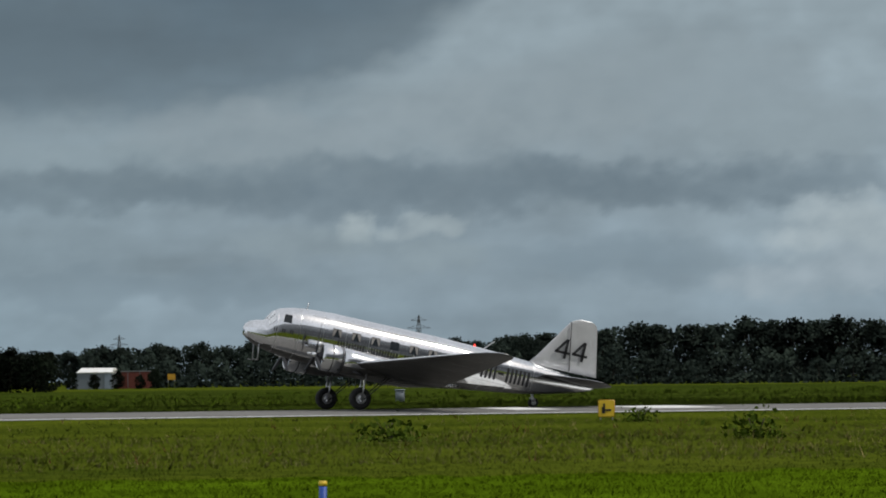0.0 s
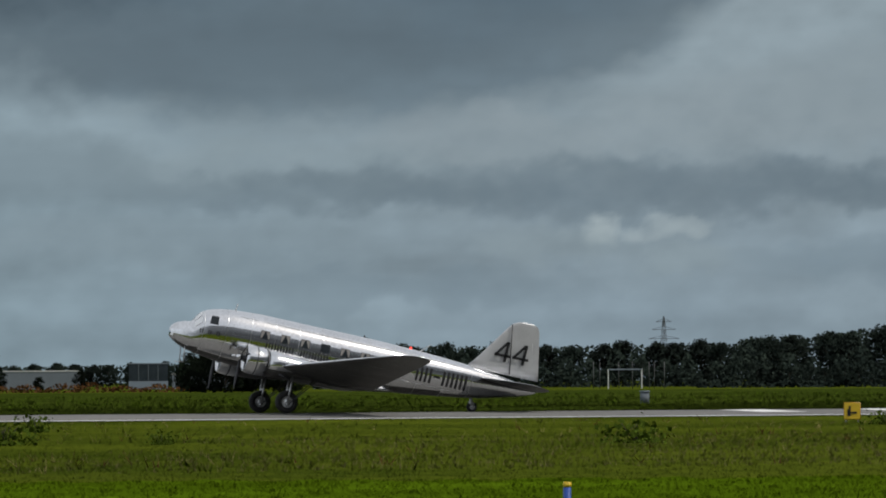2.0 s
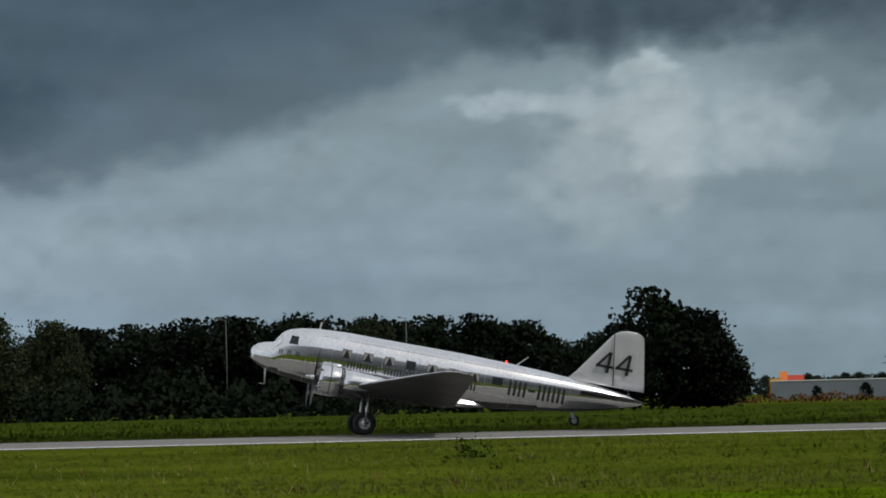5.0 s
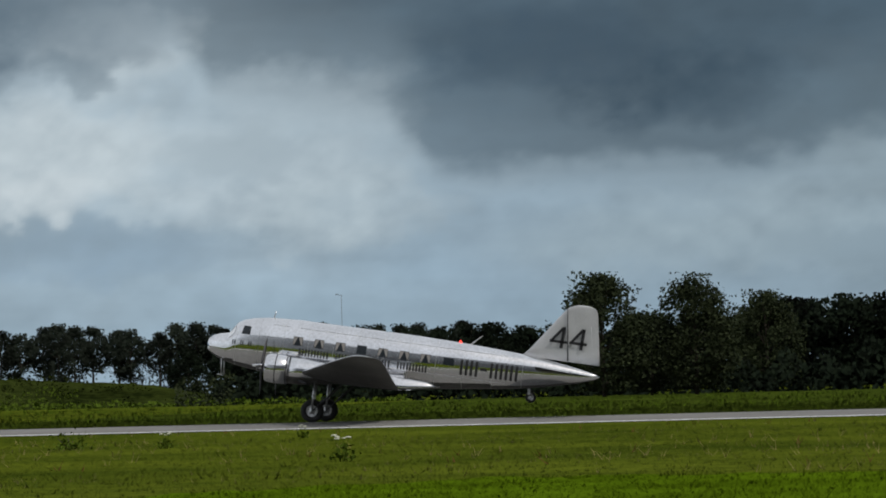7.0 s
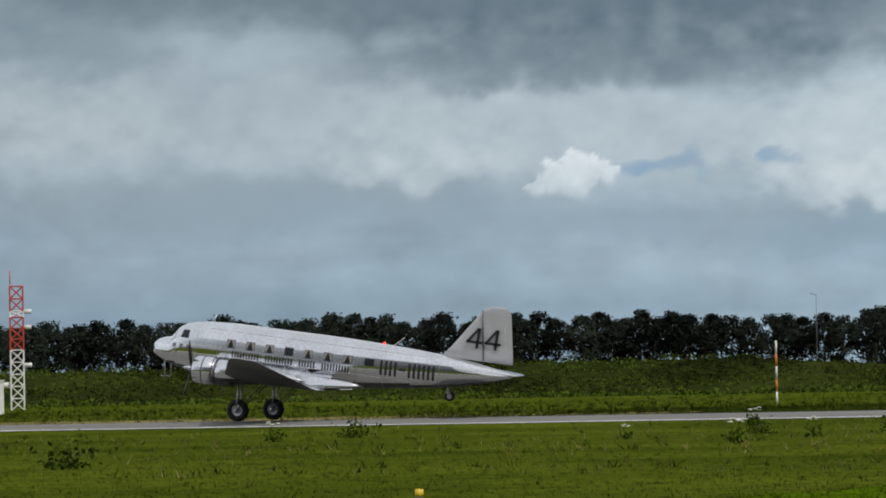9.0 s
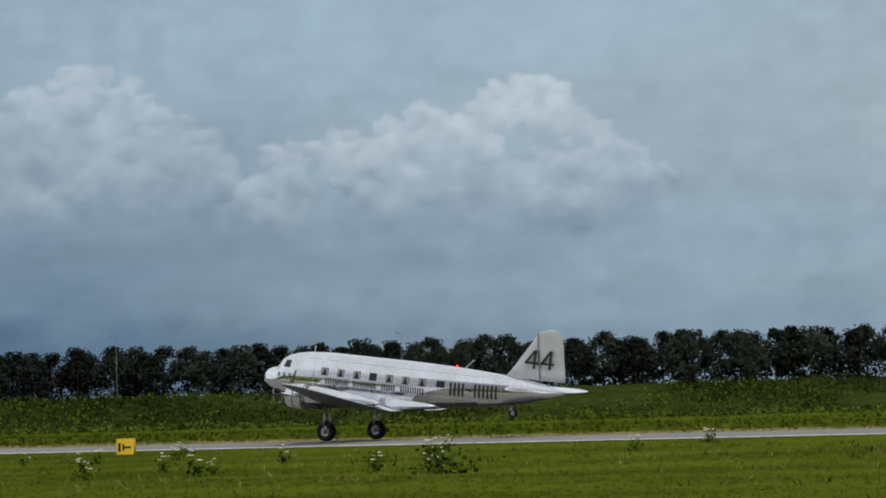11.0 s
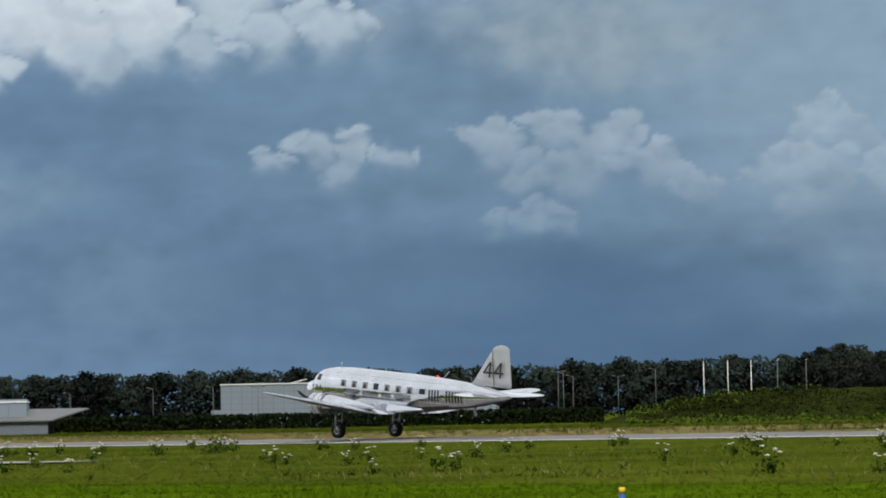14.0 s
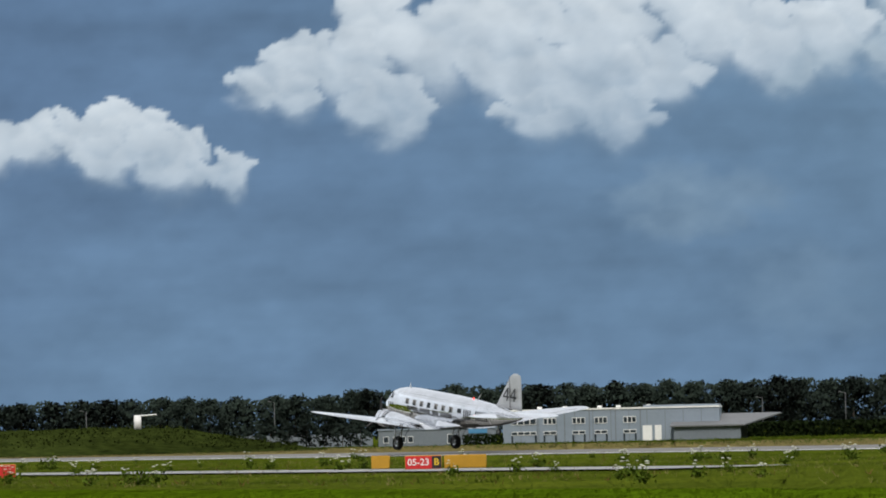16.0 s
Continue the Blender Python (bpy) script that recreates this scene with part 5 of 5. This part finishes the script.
# ---- buildings ----
def building(name, label, a, r, w, d, h, wall, turn=0.0, roof=ROOF_GREY, panels=0, z=-0.36):
    """Walls with a plinth and a projecting roof edge; x along the front."""
    e = thing(name, label, "building", "", facing(a, r, z, turn))
    t = 0.25
    part("wall", box(bmesh.new(), -w / 2, w / 2, 0, t, 0, h), wall, e, "", False)
    part("wall", box(bmesh.new(), -w / 2, w / 2, d - t, d, 0, h), wall, e, "", False)
    part("wall", box(bmesh.new(), -w / 2, -w / 2 + t, t, d - t, 0, h), wall, e, "", False)
    part("wall", box(bmesh.new(), w / 2 - t, w / 2, t, d - t, 0, h), wall, e, "", False)
    part("roof", box(bmesh.new(), -w / 2 - 0.12, w / 2 + 0.12, -0.12, d + 0.12, h, h + 0.22), roof, e, "", False)
    for k in range(panels):
        x = -w / 2 + w * (k + 1) / (panels + 1)
        part("panel_joint", box(bmesh.new(), x - 0.05, x + 0.05, -0.03, 0.0, 0.2, h - 0.1), CLADDING_GREY, e, "", False)
    return e


def window(e, x, z, w, h, panes=2):
    f = part("window", box(bmesh.new(), x - w / 2, x + w / 2, -0.06, 0.02, z, z + h), WHITE_PAINT, e, "white framed window", False)
    pw = w / panes
    for k in range(panes):
        part("pane", box(bmesh.new(), x - w / 2 + k * pw + 0.06, x - w / 2 + (k + 1) * pw - 0.06, -0.075, -0.055, z + 0.08, z + h - 0.08), WINDOW_DARK, f, "", False)


# office with two rows of windows
e = building("office_building", "pale grey two-storey office with dark windows", -52.42, 640, 32.3, 14, 4.8, CLADDING, 3, WHITE_PAINT, 11)
for x, w in ((-13.0, 3.7), (-9.1, 1.9), (-4.8, 1.9), (-1.5, 1.9), (2.8, 1.9)):
    window(e, x, 2.75, w, 0.95, 4 if w > 3 else 3)
    window(e, x, 1.2, w, 0.55, 4 if w > 3 else 2)
    for d in (-0.5, 0.5):
        part("window_post", box(bmesh.new(), x + d * (w - 0.2) - 0.14, x + d * (w - 0.2) + 0.14, -0.07, 0, 0.1, 1.2), WINDOW_DARK, e, "", False)
for x, w in ((5.4, 1.4), (7.0, 1.0)):
    part("door", box(bmesh.new(), x - w / 2, x + w / 2, -0.07, 0.0, 0.0, 2.3), WHITE_PAINT, e, "pale closed door", False)
for x in (-14.5, -10.8, -7.0, -1.8, 1.0, 5.5):
    part("roof_vent", rounded_box(x - 0.35, x + 0.35, 3, 3.7, 5.0, 5.4), WHITE_PAINT, e)
for x in (-11.0, -6.9, -3.2, 0.7, 4.4):
    part("downpipe", box(bmesh.new(), x - 0.08, x + 0.08, -0.1, 0, 0, 4.7), CLADDING_GREY, e, "", False)
part("upper_block", box(bmesh.new(), 4.8, 16.1, 0.6, 13, 5.02, 5.3), CLADDING, e, "", False)
# lean-to roof beside it
e = thing("lean_to_shed", "low shed with a sloping grey roof beside the office", "shed", "", facing(-50.93, 636, -0.36, 3))
bm = bmesh.new()
loft(bm, [[(-7.8, -1, 1.95), (-7.8, -1, 2.15), (-7.8, 12, 3.85), (-7.8, 12, 3.65)], [(3.2, -1, 1.95), (3.2, -1, 2.15), (8.2, 12, 3.85), (8.2, 12, 3.65)]])
part("sloping_roof", bm, ROOF_GREY, e, "", False)
part("front_wall", box(bmesh.new(), -7.3, 2.6, -0.5, -0.2, 0, 1.95), CLADDING_GREY, e, "", False)
part("back_wall", box(bmesh.new(), -7.3, 3.0, 11.4, 11.7, 0, 3.6), CLADDING_GREY, e, "", False)
# low annex
e = building("low_building", "long low grey building with small windows", -54.74, 615, 16.8, 9, 2.35, CLADDING_GREY, 2, CLADDING, 5)
for x in (-7.3, -5.9, -4.9, -3.8):
    window(e, x, 0.55, 0.8, 0.95, 1)
window(e, 1.9, 0.3, 0.85, 1.4, 1)
part("blue_fascia", box(bmesh.new(), 4.5, 7.2, -0.1, 0.0, 1.7, 2.35), BLUE_FASCIA, e, "sky-blue fascia board", False)
thicket("clipped_hedge", -54.4, -53.86, 611, 1.5, 2, HEDGE, 90, 0.4, 19, "short dark clipped hedge between the buildings", even=True)
# large hall with a sloping side roof
e = building("large_hall", "large white metal-clad hall with a sloping side wing", -47.35, 800, 29.4, 30, 8.0, CLADDING, 4, WHITE_PAINT, 14)
for z in np.arange(1.2, 8, 1.1):
    part("cladding_rib", box(bmesh.new(), -14.7, 14.7, -0.025, 0.0, z - 0.03, z + 0.03), CLADDING_GREY, e, "", False)
bm = bmesh.new()
loft(bm, [[(14.7, 0.3, 0), (14.7, 0.3, 8.0), (14.7, 26, 8.0), (14.7, 26, 0)], [(36.5, 0.3, 0), (36.5, 0.3, 3.2), (36.5, 26, 3.2), (36.5, 26, 0)]])
part("side_wing", bm, CLADDING, e, "white wing with a sloping roof", False)
# no opening here: a dark panel gives the gateway's inner shade
part("gate", box(bmesh.new(), 19.5, 23.0, 0.2, 0.32, 0, 4.0), WINDOW_DARK, e, "dark panel painted as the shaded inside of an open gateway", False)
for x in (-2, 1.5):
    part("roof_frame", rod(bmesh.new(), (x, 6, 8.2), (x + 3, 6, 8.9), 0.12), STEEL, e)
part("roof_vent", rounded_box(4.4, 5.3, 5, 6, 8.2, 9.6), STEEL, e)
part("side_annex", box(bmesh.new(), -16.6, -14.7, 1, 8, 0, 3.4), CLADDING, e, "", False)
e = thing("parked_van", "small white van parked beside the hall", "van", "", facing(-45.05, 790, -0.34))
part("body", rounded_box(-2.2, 2.2, -0.9, 0.9, 0.35, 2.0, 0.2), WHITE_PAINT, e)
part("side_window", box(bmesh.new(), -2.0, -1.0, -0.92, -0.88, 1.3, 1.8), WINDOW_DARK, e, "", False)
for x in (-1.4, 1.4):
    part("tyre", spun(bmesh.new(), [(0.0, -0.1), (0.33, -0.1), (0.33, 0.1), (0.0, 0.1)], n=12, centre=(x, -0.85, 0.33)), RUBBER, e)
# grey wall and small trees beside the mound
tagged(part("boundary_wall", box(bmesh.new(), -16, 15, 0, 0.4, 0, 2.0), CLADDING_GREY, None, "", False), "long low grey boundary wall", "wall", kind="structure").matrix_basis = facing(-56.9, 660, -0.36)
for k in range(7):
    at_scale(ORCHARD[k % 2], put(-57.2 + 0.24 * k, 640, -0.35, k, 0.85))["group"] = "small trees by the wall"
e = thing("radar_post", "white equipment box on a post with a boom", "equipment post", "", facing(-58.72, 540, 2.4))
part("box_body", rounded_box(-0.45, 0.45, -0.4, 0.4, 0.2, 2.2), WHITE_PAINT, e)
part("boom", rod(bmesh.new(), (0, 0, 2.1), (2.4, 0, 2.2), 0.1), WHITE_PAINT, e)
part("post", rod(bmesh.new(), (0, 0, -0.6), (0, 0, 0.3), 0.12), STEEL, e)
# industry beyond the field
e = building("factory_hall", "long low grey-blue factory hall beyond the field", 9.75, 1100, 54, 20, 4.6, CLADDING_GREY, 0, WHITE_PAINT, 9)
e = building("glazed_office", "dark glazed two-storey office with a pale base", 12.05, 1050, 9.5, 8, 6.2, WINDOW_DARK, 0, CLADDING, 3)
part("pale_base", box(bmesh.new(), -4.8, 4.8, -0.15, 0.0, 0, 2.0), CLADDING, e, "", False)
building("white_shed", "low white shed beside the glazed office", 12.75, 1050, 14, 8, 3.6, CLADDING, 0, WHITE_PAINT, 3)
e = building("white_roofed_hall", "white-roofed low hall at the wood's edge", 14.6, 950, 7.6, 9, 3.5, CLADDING_GREY, 8, WHITE_PAINT, 3)
bm = loft(bmesh.new(), [[(-4.0, -0.3, 3.72), (4.0, -0.3, 3.72), (4.0, 9.3, 3.72), (-4.0, 9.3, 3.72)], [(-3.3, 2.6, 4.7), (3.9, 2.6, 4.7), (3.9, 6.4, 4.7), (-3.3, 6.4, 4.7)]])
part("hipped_roof", bm, WHITE_PAINT, e, "white hipped roof", False)
part("pale_end", box(bmesh.new(), 2.2, 3.7, -0.1, 0.0, 0, 3.4), CLADDING, e, "", False)
part("side_shed", box(bmesh.new(), -6.2, -3.8, 0.5, 6, 0, 2.6), CLADDING_GREY, e, "", False)
building("brick_house", "low red brick house at the wood's edge", 15.12, 960, 8.0, 8, 3.8, BRICK_RED, -6, ROOF_GREY, 2)
e = thing("yellow_board", "pale yellow board on posts at the wood's edge", "signboard", "", facing(15.62, 940, -0.35))
part("board", box(bmesh.new(), -0.85, 0.85, -0.05, 0.05, 1.9, 3.2), YELLOW_SIDE, e, "", False)
for x in (-0.7, 0.7):
    part("post", rod(bmesh.new(), (x, 0.1, 0), (x, 0.1, 3.1), 0.07), STEEL, e)
e = thing("orange_tower_block", "small stepped building with orange and yellow panels", "building", "", facing(8.55, 1120, -0.35))
for x0, x1, z0, z1, mt in ((-4.5, -1.8, 0, 5.4, YELLOW_SIDE), (-1.8, 0.2, 0, 7.2, ORANGE_PAINT), (0.2, 4.5, 0, 4.6, CLADDING), (0.2, 4.5, 4.6, 6.2, RED_PAINT)):
    part("wall_panel", box(bmesh.new(), x0, x1, 0, 6, z0, z1), mt, e, "", False)
for k in range(11):
    at_scale(BROAD[k % 5], put((8.95, 9.6, 10.05, 10.6, 11.15, 12.5, 15.4, 14.3, 14.6, 14.9, 15.2)[k], 900, -0.35, k, (0.3, 0.34, 0.5, 0.3, 0.42, 0.4, 0.4, 0.34, 0.32, 0.38, 0.3)[k]))["group"] = "bushes before the factory"
e = thing("substation_gantry", "white steel gantry with thin poles in the field", "gantry", "", facing(18.4, 820, -0.35))
for x in (-3.2, 3.2):
    part("gantry_post", box(bmesh.new(), x - 0.1, x + 0.1, -0.1, 0.1, 0, 3.8), WHITE_PAINT, e, "", False)
part("gantry_beam", box(bmesh.new(), -3.2, 3.2, -0.12, 0.12, 3.6, 3.85), CLADDING, e, "", False)
for x in (-6, -4.8, -1.2, 1.4, 4.6, 5.6, 7.5):
    part("thin_pole", rod(bmesh.new(), (x, 1, 0), (x, 1, 5.2), 0.07, 0.05, 6), POLE_GREY, e)
e = thing("cable_box", "small grey cabinet at the edge of the field", "cabinet", "", facing(18.66, 330, -0.33))
part("cabinet_body", rounded_box(-0.35, 0.35, -0.25, 0.25, 0, 0.9), CLADDING_GREY, e)
part("cabinet_lid", rounded_box(-0.4, 0.4, -0.3, 0.3, 0.9, 1.0, 0.02), CLADDING, e)

# ---- pavement pieces and painted marks ----
for x0, x1 in ((72.2, 74.6), (79.2, 83.2)):
    sheet("runway_mark", np.linspace(x0, x1, 4), [196.0, 199.0, 202.5], WHITE_LINE, 0.032, "white painted runway mark", category="runway marking")
xs2 = np.linspace(-420, -150, 28)
sheet("taxiway", xs2, [118.0, 120.0, 124.0, 126.0], PALE_STRIP, 0.09, "narrow pale taxiway in the grass", category="taxiway")
LAWN_EDGE = ([-62, -40, -28, -20, -13, -9, -5, 5, 17, 27], [84, 80, 74, 67, 67, 80, 88, 84, 78, 78])
bm = bmesh.new()
rows = []
jog = random.Random(3)
for k in range(260):
    a = -63 + 90.5 * k / 259
    far = float(np.interp(a, *LAWN_EDGE)) + jog.uniform(-1.6, 1.6)
    rows.append([bm.verts.new((y * math.tan(radians(a)), y, -0.305)) for y in (14.0, 40.0, 60.0, far)])
for p, q in zip(rows, rows[1:]):
    for i in range(3):
        bm.faces.new((p[i], q[i], q[i + 1], p[i + 1]))
tagged(part("mown_strip", bm, LAWN), "bright green mown grass strip", "lawn", kind="structure")
sheet("crop_field", np.arange(-60, 401, 20.0), [229.0, 236.0, 262.0, 300.0, 420.0, 700.0], CROP, 0.02, "dark leafy crop field beyond the runway", category="field")
sheet("dry_verge", np.arange(-700, -229, 20.0), [262.0, 300.0, 338.0], DRY, 0.02, "pale dry grass before the buildings", category="verge")
sheet("dry_verge", np.arange(-600, -59, 20.0), [224.0, 240.0, 262.0], DRY, 0.02, "pale dry grass verge behind the runway", category="verge")


# ---- grass, weeds and flowers ----
def tufts(name, n, y0, y1, high, wide, mat, seed, label, a0=-61.5, a1=26.5, mask=None, blades=4, category="grass", power=1.0, lean=0.6):
    """Thin upright blades in tufts over a stretch of meadow."""
    g = np.random.RandomState(seed)
    y = y0 + (y1 - y0) * g.rand(n) ** power
    t0, t1 = math.tan(radians(a0)), math.tan(radians(a1))
    x = y * (t0 + (t1 - t0) * g.rand(n)) + g.normal(size=n)
    if mask is not None:
        keep = mask(x, y, g)
        x, y = x[keep], y[keep]
    n = len(x)
    d = np.abs(y - 203)
    z = np.where(d <= 15, -0.18 * d / 15, np.where(d <= 30, -0.18 - 0.14 * (d - 15) / 15, -0.32)) - 0.02
    verts, faces = [], []
    for b in range(blades):
        h = high * (0.5 + 0.7 * g.rand(n))
        w = wide * (0.6 + 0.8 * g.rand(n))
        t = g.rand(n) * 6.283
        ox, oy = g.normal(size=n) * wide * 2, g.normal(size=n) * wide * 2
        lx, ly = g.normal(size=n) * h * lean, g.normal(size=n) * h * lean
        cx, cy = np.cos(t) * w / 2, np.sin(t) * w / 2
        p = np.stack([x + ox - cx, y + oy - cy, z], 1)
        q = np.stack([x + ox + cx, y + oy + cy, z], 1)
        r = np.stack([x + ox + lx, y + oy + ly, z + h], 1)
        base = sum(len(v) for v in verts)
        verts.append(np.stack([p, q, r], 1).reshape(-1, 3))
        faces.append(base + np.arange(3 * n).reshape(-1, 3))
    me = bpy.data.meshes.new(name)
    me.from_pydata(np.concatenate(verts).tolist(), [], np.concatenate(faces).tolist())
    me.materials.append(mat)
    return tagged(new(name, me), label, category, kind="stuff")


def patchy(scale, cut):
    return lambda x, y, g: fbm((x + 900) * scale, (y + 50) * scale, 9, 3) + g.rand(len(x)) * 0.12 > cut


tufts("meadow_grass", 150000, 66, 185, 0.075, 0.024, BLADE, 1, "rough tall meadow grass", mask=lambda x, y, g: y > np.interp(np.degrees(np.arctan2(x, y)), *LAWN_EDGE) - 1 + g.normal(size=len(x)), blades=3, lean=0.38)
tufts("dry_stalks", 3000, 88, 184, 0.28, 0.018, DRY, 2, "dry yellow grass stalks", mask=patchy(0.06, 0.52))
tufts("seeding_grass", 13000, 88, 185, 0.15, 0.016, SEED_GRASS, 31, "tall olive seeding grass in patches", a0=1.0, mask=patchy(0.035, 0.5), lean=0.3)
tufts("seeding_grass", 11000, 88, 185, 0.14, 0.016, SEED_GRASS, 32, "tall olive seeding grass in patches", a1=1.0, mask=patchy(0.05, 0.58), lean=0.3)
tufts("dark_weeds", 4200, 88, 184, 0.22, 0.05, CROP_TUFT, 3, "dark leafy weeds in patches", mask=patchy(0.09, 0.64), lean=0.8)
tufts("reddish_docks", 800, 90, 184, 0.3, 0.03, RUST_WEED, 4, "reddish dock stalks in patches", mask=patchy(0.07, 0.6))
tufts("field_weeds", 26000, 221, 300, 0.2, 0.06, CROP_TUFT, 17, "dark leafy weeds in the far meadow", a0=-17.0, mask=patchy(0.05, 0.4))
tufts("lawn_grass", 90000, 52, 90, 0.1, 0.022, LAWN_BLADE, 5, "short mown grass", mask=lambda x, y, g: y < np.interp(np.degrees(np.arctan2(x, y)), *LAWN_EDGE))
tufts("far_grass", 36000, 219, 420, 0.2, 0.07, CROP_TUFT, 6, "rough dark grass beyond the runway", mask=lambda x, y, g: (x > -70 + 8 * g.normal(size=len(x))) | (y > np.where(x < -230, 336, 262)))
tufts("verge_grass", 24000, 221, 338, 0.2, 0.08, upward(DRY.copy()), 16, "pale dry grass on the verge", a1=-15.0, mask=lambda x, y, g: (y < 263) | (x < -230))
tufts("far_weeds", 12000, 268, 520, 0.35, 0.14, WEED_TUFT, 7, "dark weeds beyond the runway", mask=patchy(0.05, 0.5), lean=0.6)


def umbel(seed):
    """A white-flowered umbel plant: stalks, leaves and flat flower heads."""
    g = random.Random(seed)
    e = thing("umbel_plant", "tall weed with flat white flower heads", "wild plant", "flowering weeds")
    bm = bmesh.new()
    heads = []
    for k in range(5):
        p = Vector((g.uniform(-0.3, 0.3), g.uniform(-0.3, 0.3), g.uniform(0.5, 0.95)))
        rod(bm, (p.x * 0.2, p.y * 0.2, -0.05), p, 0.014, 0.008, 4)
        heads.append(p)
    part("stem", bm, WEED, e)
    r = np.random.RandomState(seed)
    part("foliage", card_mesh("foliage", r.normal(size=(60, 3)) * (0.2, 0.2, 0.12) + (0, 0, 0.25), 0.12 + 0.1 * r.rand(60), r, WEED), WEED, e, "", False)
    for p in heads:
        r_ = g.uniform(0.06, 0.11)
        bm = bmesh.new()
        bmesh.ops.create_icosphere(bm, subdivisions=1, radius=r_, matrix=Matrix.Translation(p) @ Matrix.Diagonal((1, 1, 0.3, 1)))
        part("flower_head", bm, FLOWER, e, "white flower head", False)
    return e


UMBELS = [umbel(k) for k in range(4)]
g = random.Random(8)
for k in range(110):
    y = g.uniform(92, 180)
    a = g.choice((g.uniform(-61, -28), g.uniform(-61, -44), g.uniform(-58, -26))) if k % 12 else g.uniform(-30, -6)
    at_scale(UMBELS[k % 4], put(a, y / math.cos(radians(a)), -0.34, g.uniform(0, 6.28), g.uniform(0.6, 1.05)))
for k, ob in enumerate(UMBELS):
    ob.matrix_basis = put((-12.6, -33.0, -45.5, -52.0)[k], 130 + 6 * k, -0.34)


def shrub(seed):
    e = thing("weed_bush", "dark leafy weed bush in the meadow", "bush", "weed bushes")
    r = np.random.RandomState(seed)
    part("foliage", card_mesh("foliage", np.abs(r.normal(size=(220, 3))) * (0.5, 0.4, 0.45) * np.sign(r.normal(size=(220, 3))) * (1, 1, 0) + np.abs(r.normal(size=(220, 3))) * (0, 0, 0.36), 0.12 + 0.14 * r.rand(220), r, WEED), WEED, e, "", False)
    bm = bmesh.new()
    for k in range(5):
        rod(bm, (0, 0, -0.05), (r.normal() * 0.3, r.normal() * 0.3, 0.6), 0.02, 0.01, 4)
    part("stem", bm, BARK, e)
    return e


SHRUBS = [shrub(k) for k in range(3)]
SHRUBS[0].matrix_basis = put(18.55, 128, -0.33)
SHRUBS[1].matrix_basis = put(23.4, 128, -0.33)
SHRUBS[2].matrix_basis = put(-29.6, 128, -0.33)
for k in range(16):
    y = g.uniform(84, 165)
    a = g.uniform(-60, 25)
    at_scale(SHRUBS[k % 3], put(a, y / math.cos(radians(a)), -0.33, g.uniform(0, 6.28), g.uniform(0.45, 1.0)))


# ---- what moves ----
RUN = [(0, 65.53), (0.5, 62.17), (1, 58.56), (1.5, 54.09), (2, 49.47), (2.5, 44.01), (3, 38.46), (3.2, 36.0), (5.3, 5.29), (5.5, 1.96), (6, -6.5), (6.5, -16.0),
       (7, -25.6), (7.5, -36.38), (8, -46.84), (8.5, -58.56), (9, -69.8), (9.2, -74.65), (11.3, -129.9), (11.5, -135.6), (12, -149.55), (12.5, -165.3),
       (13, -180.3), (13.5, -197.1), (14, -213.6), (14.5, -231.95), (15, -249.4), (15.5, -269.35), (16, -288.6)]
NOSE_UP = [(0, 12.5), (3.2, 12.4), (4.2, 12.1), (5.3, 11.3), (5.5, 10.9), (6, 10.0), (6.5, 9.5), (7, 9.2), (8, 9.0), (9, 8.5), (11.3, 7.0), (12, 6.5), (13, 6.3), (14, 5.8), (15, 6.2), (15.5, 7.0), (16, 7.3)]
LIFT = [(0, 0), (11.3, 0.0), (13, 0.1), (14.5, 0.12), (15, 0.13), (15.5, 0.15), (16, 0.35)]


# the run drifts a little to the near side of the crown
SIDE = [(0, 203), (10, 203), (11.3, 202.2), (12.5, 200.5), (14, 198), (16, 195)]
DRIFT = [(0, 0), (9, 0), (11.3, 0.8), (13, 1.8), (15, 1.9), (15.5, 0.8), (16, -1.6)]


# the legs are pressed in while the weight rests on the wheels
PRESSED = [(0, 0.14), (3.2, 0.14), (5.5, 0.05), (7.5, 0.0), (11.3, 0.02), (13, 0.1), (14.5, 0.12), (15.5, 0.03), (16, 0.0)]


def along(rows, t):
    return float(np.interp(t, [r[0] for r in rows], [r[1] for r in rows]))


def motions():
    rows = []
    for t, x in RUN:
        y = along(SIDE, t)
        rows.append((t, pose(x * y / 203, y, 0.575 + ground_height(x, y) + along(LIFT, t) - along(PRESSED, t), 0, along(NOSE_UP, t), along(DRIFT, t))))
    walk(plane, rows)
    steps = [k / 30 for k in range(481)]
    for w, at, r in WHEELS:
        turn, rows = 0.0, []
        for t in steps:
            v = (along(RUN, max(0, t - 0.05)) - along(RUN, t + 0.05)) / 0.1
            turn -= min(80.0, math.degrees(v / r) / 30)
            up = along(PRESSED, t) if r > 0.5 else 0.0
            rows.append((t, pose(at[0], at[1], at[2] + up, 0, turn, 0)))
        walk(w, rows)
    for hub, at in PROPS:
        walk(hub, [(t, pose(*at, 77.0 * k, 0, 0)) for k, t in enumerate(steps)])


motions()
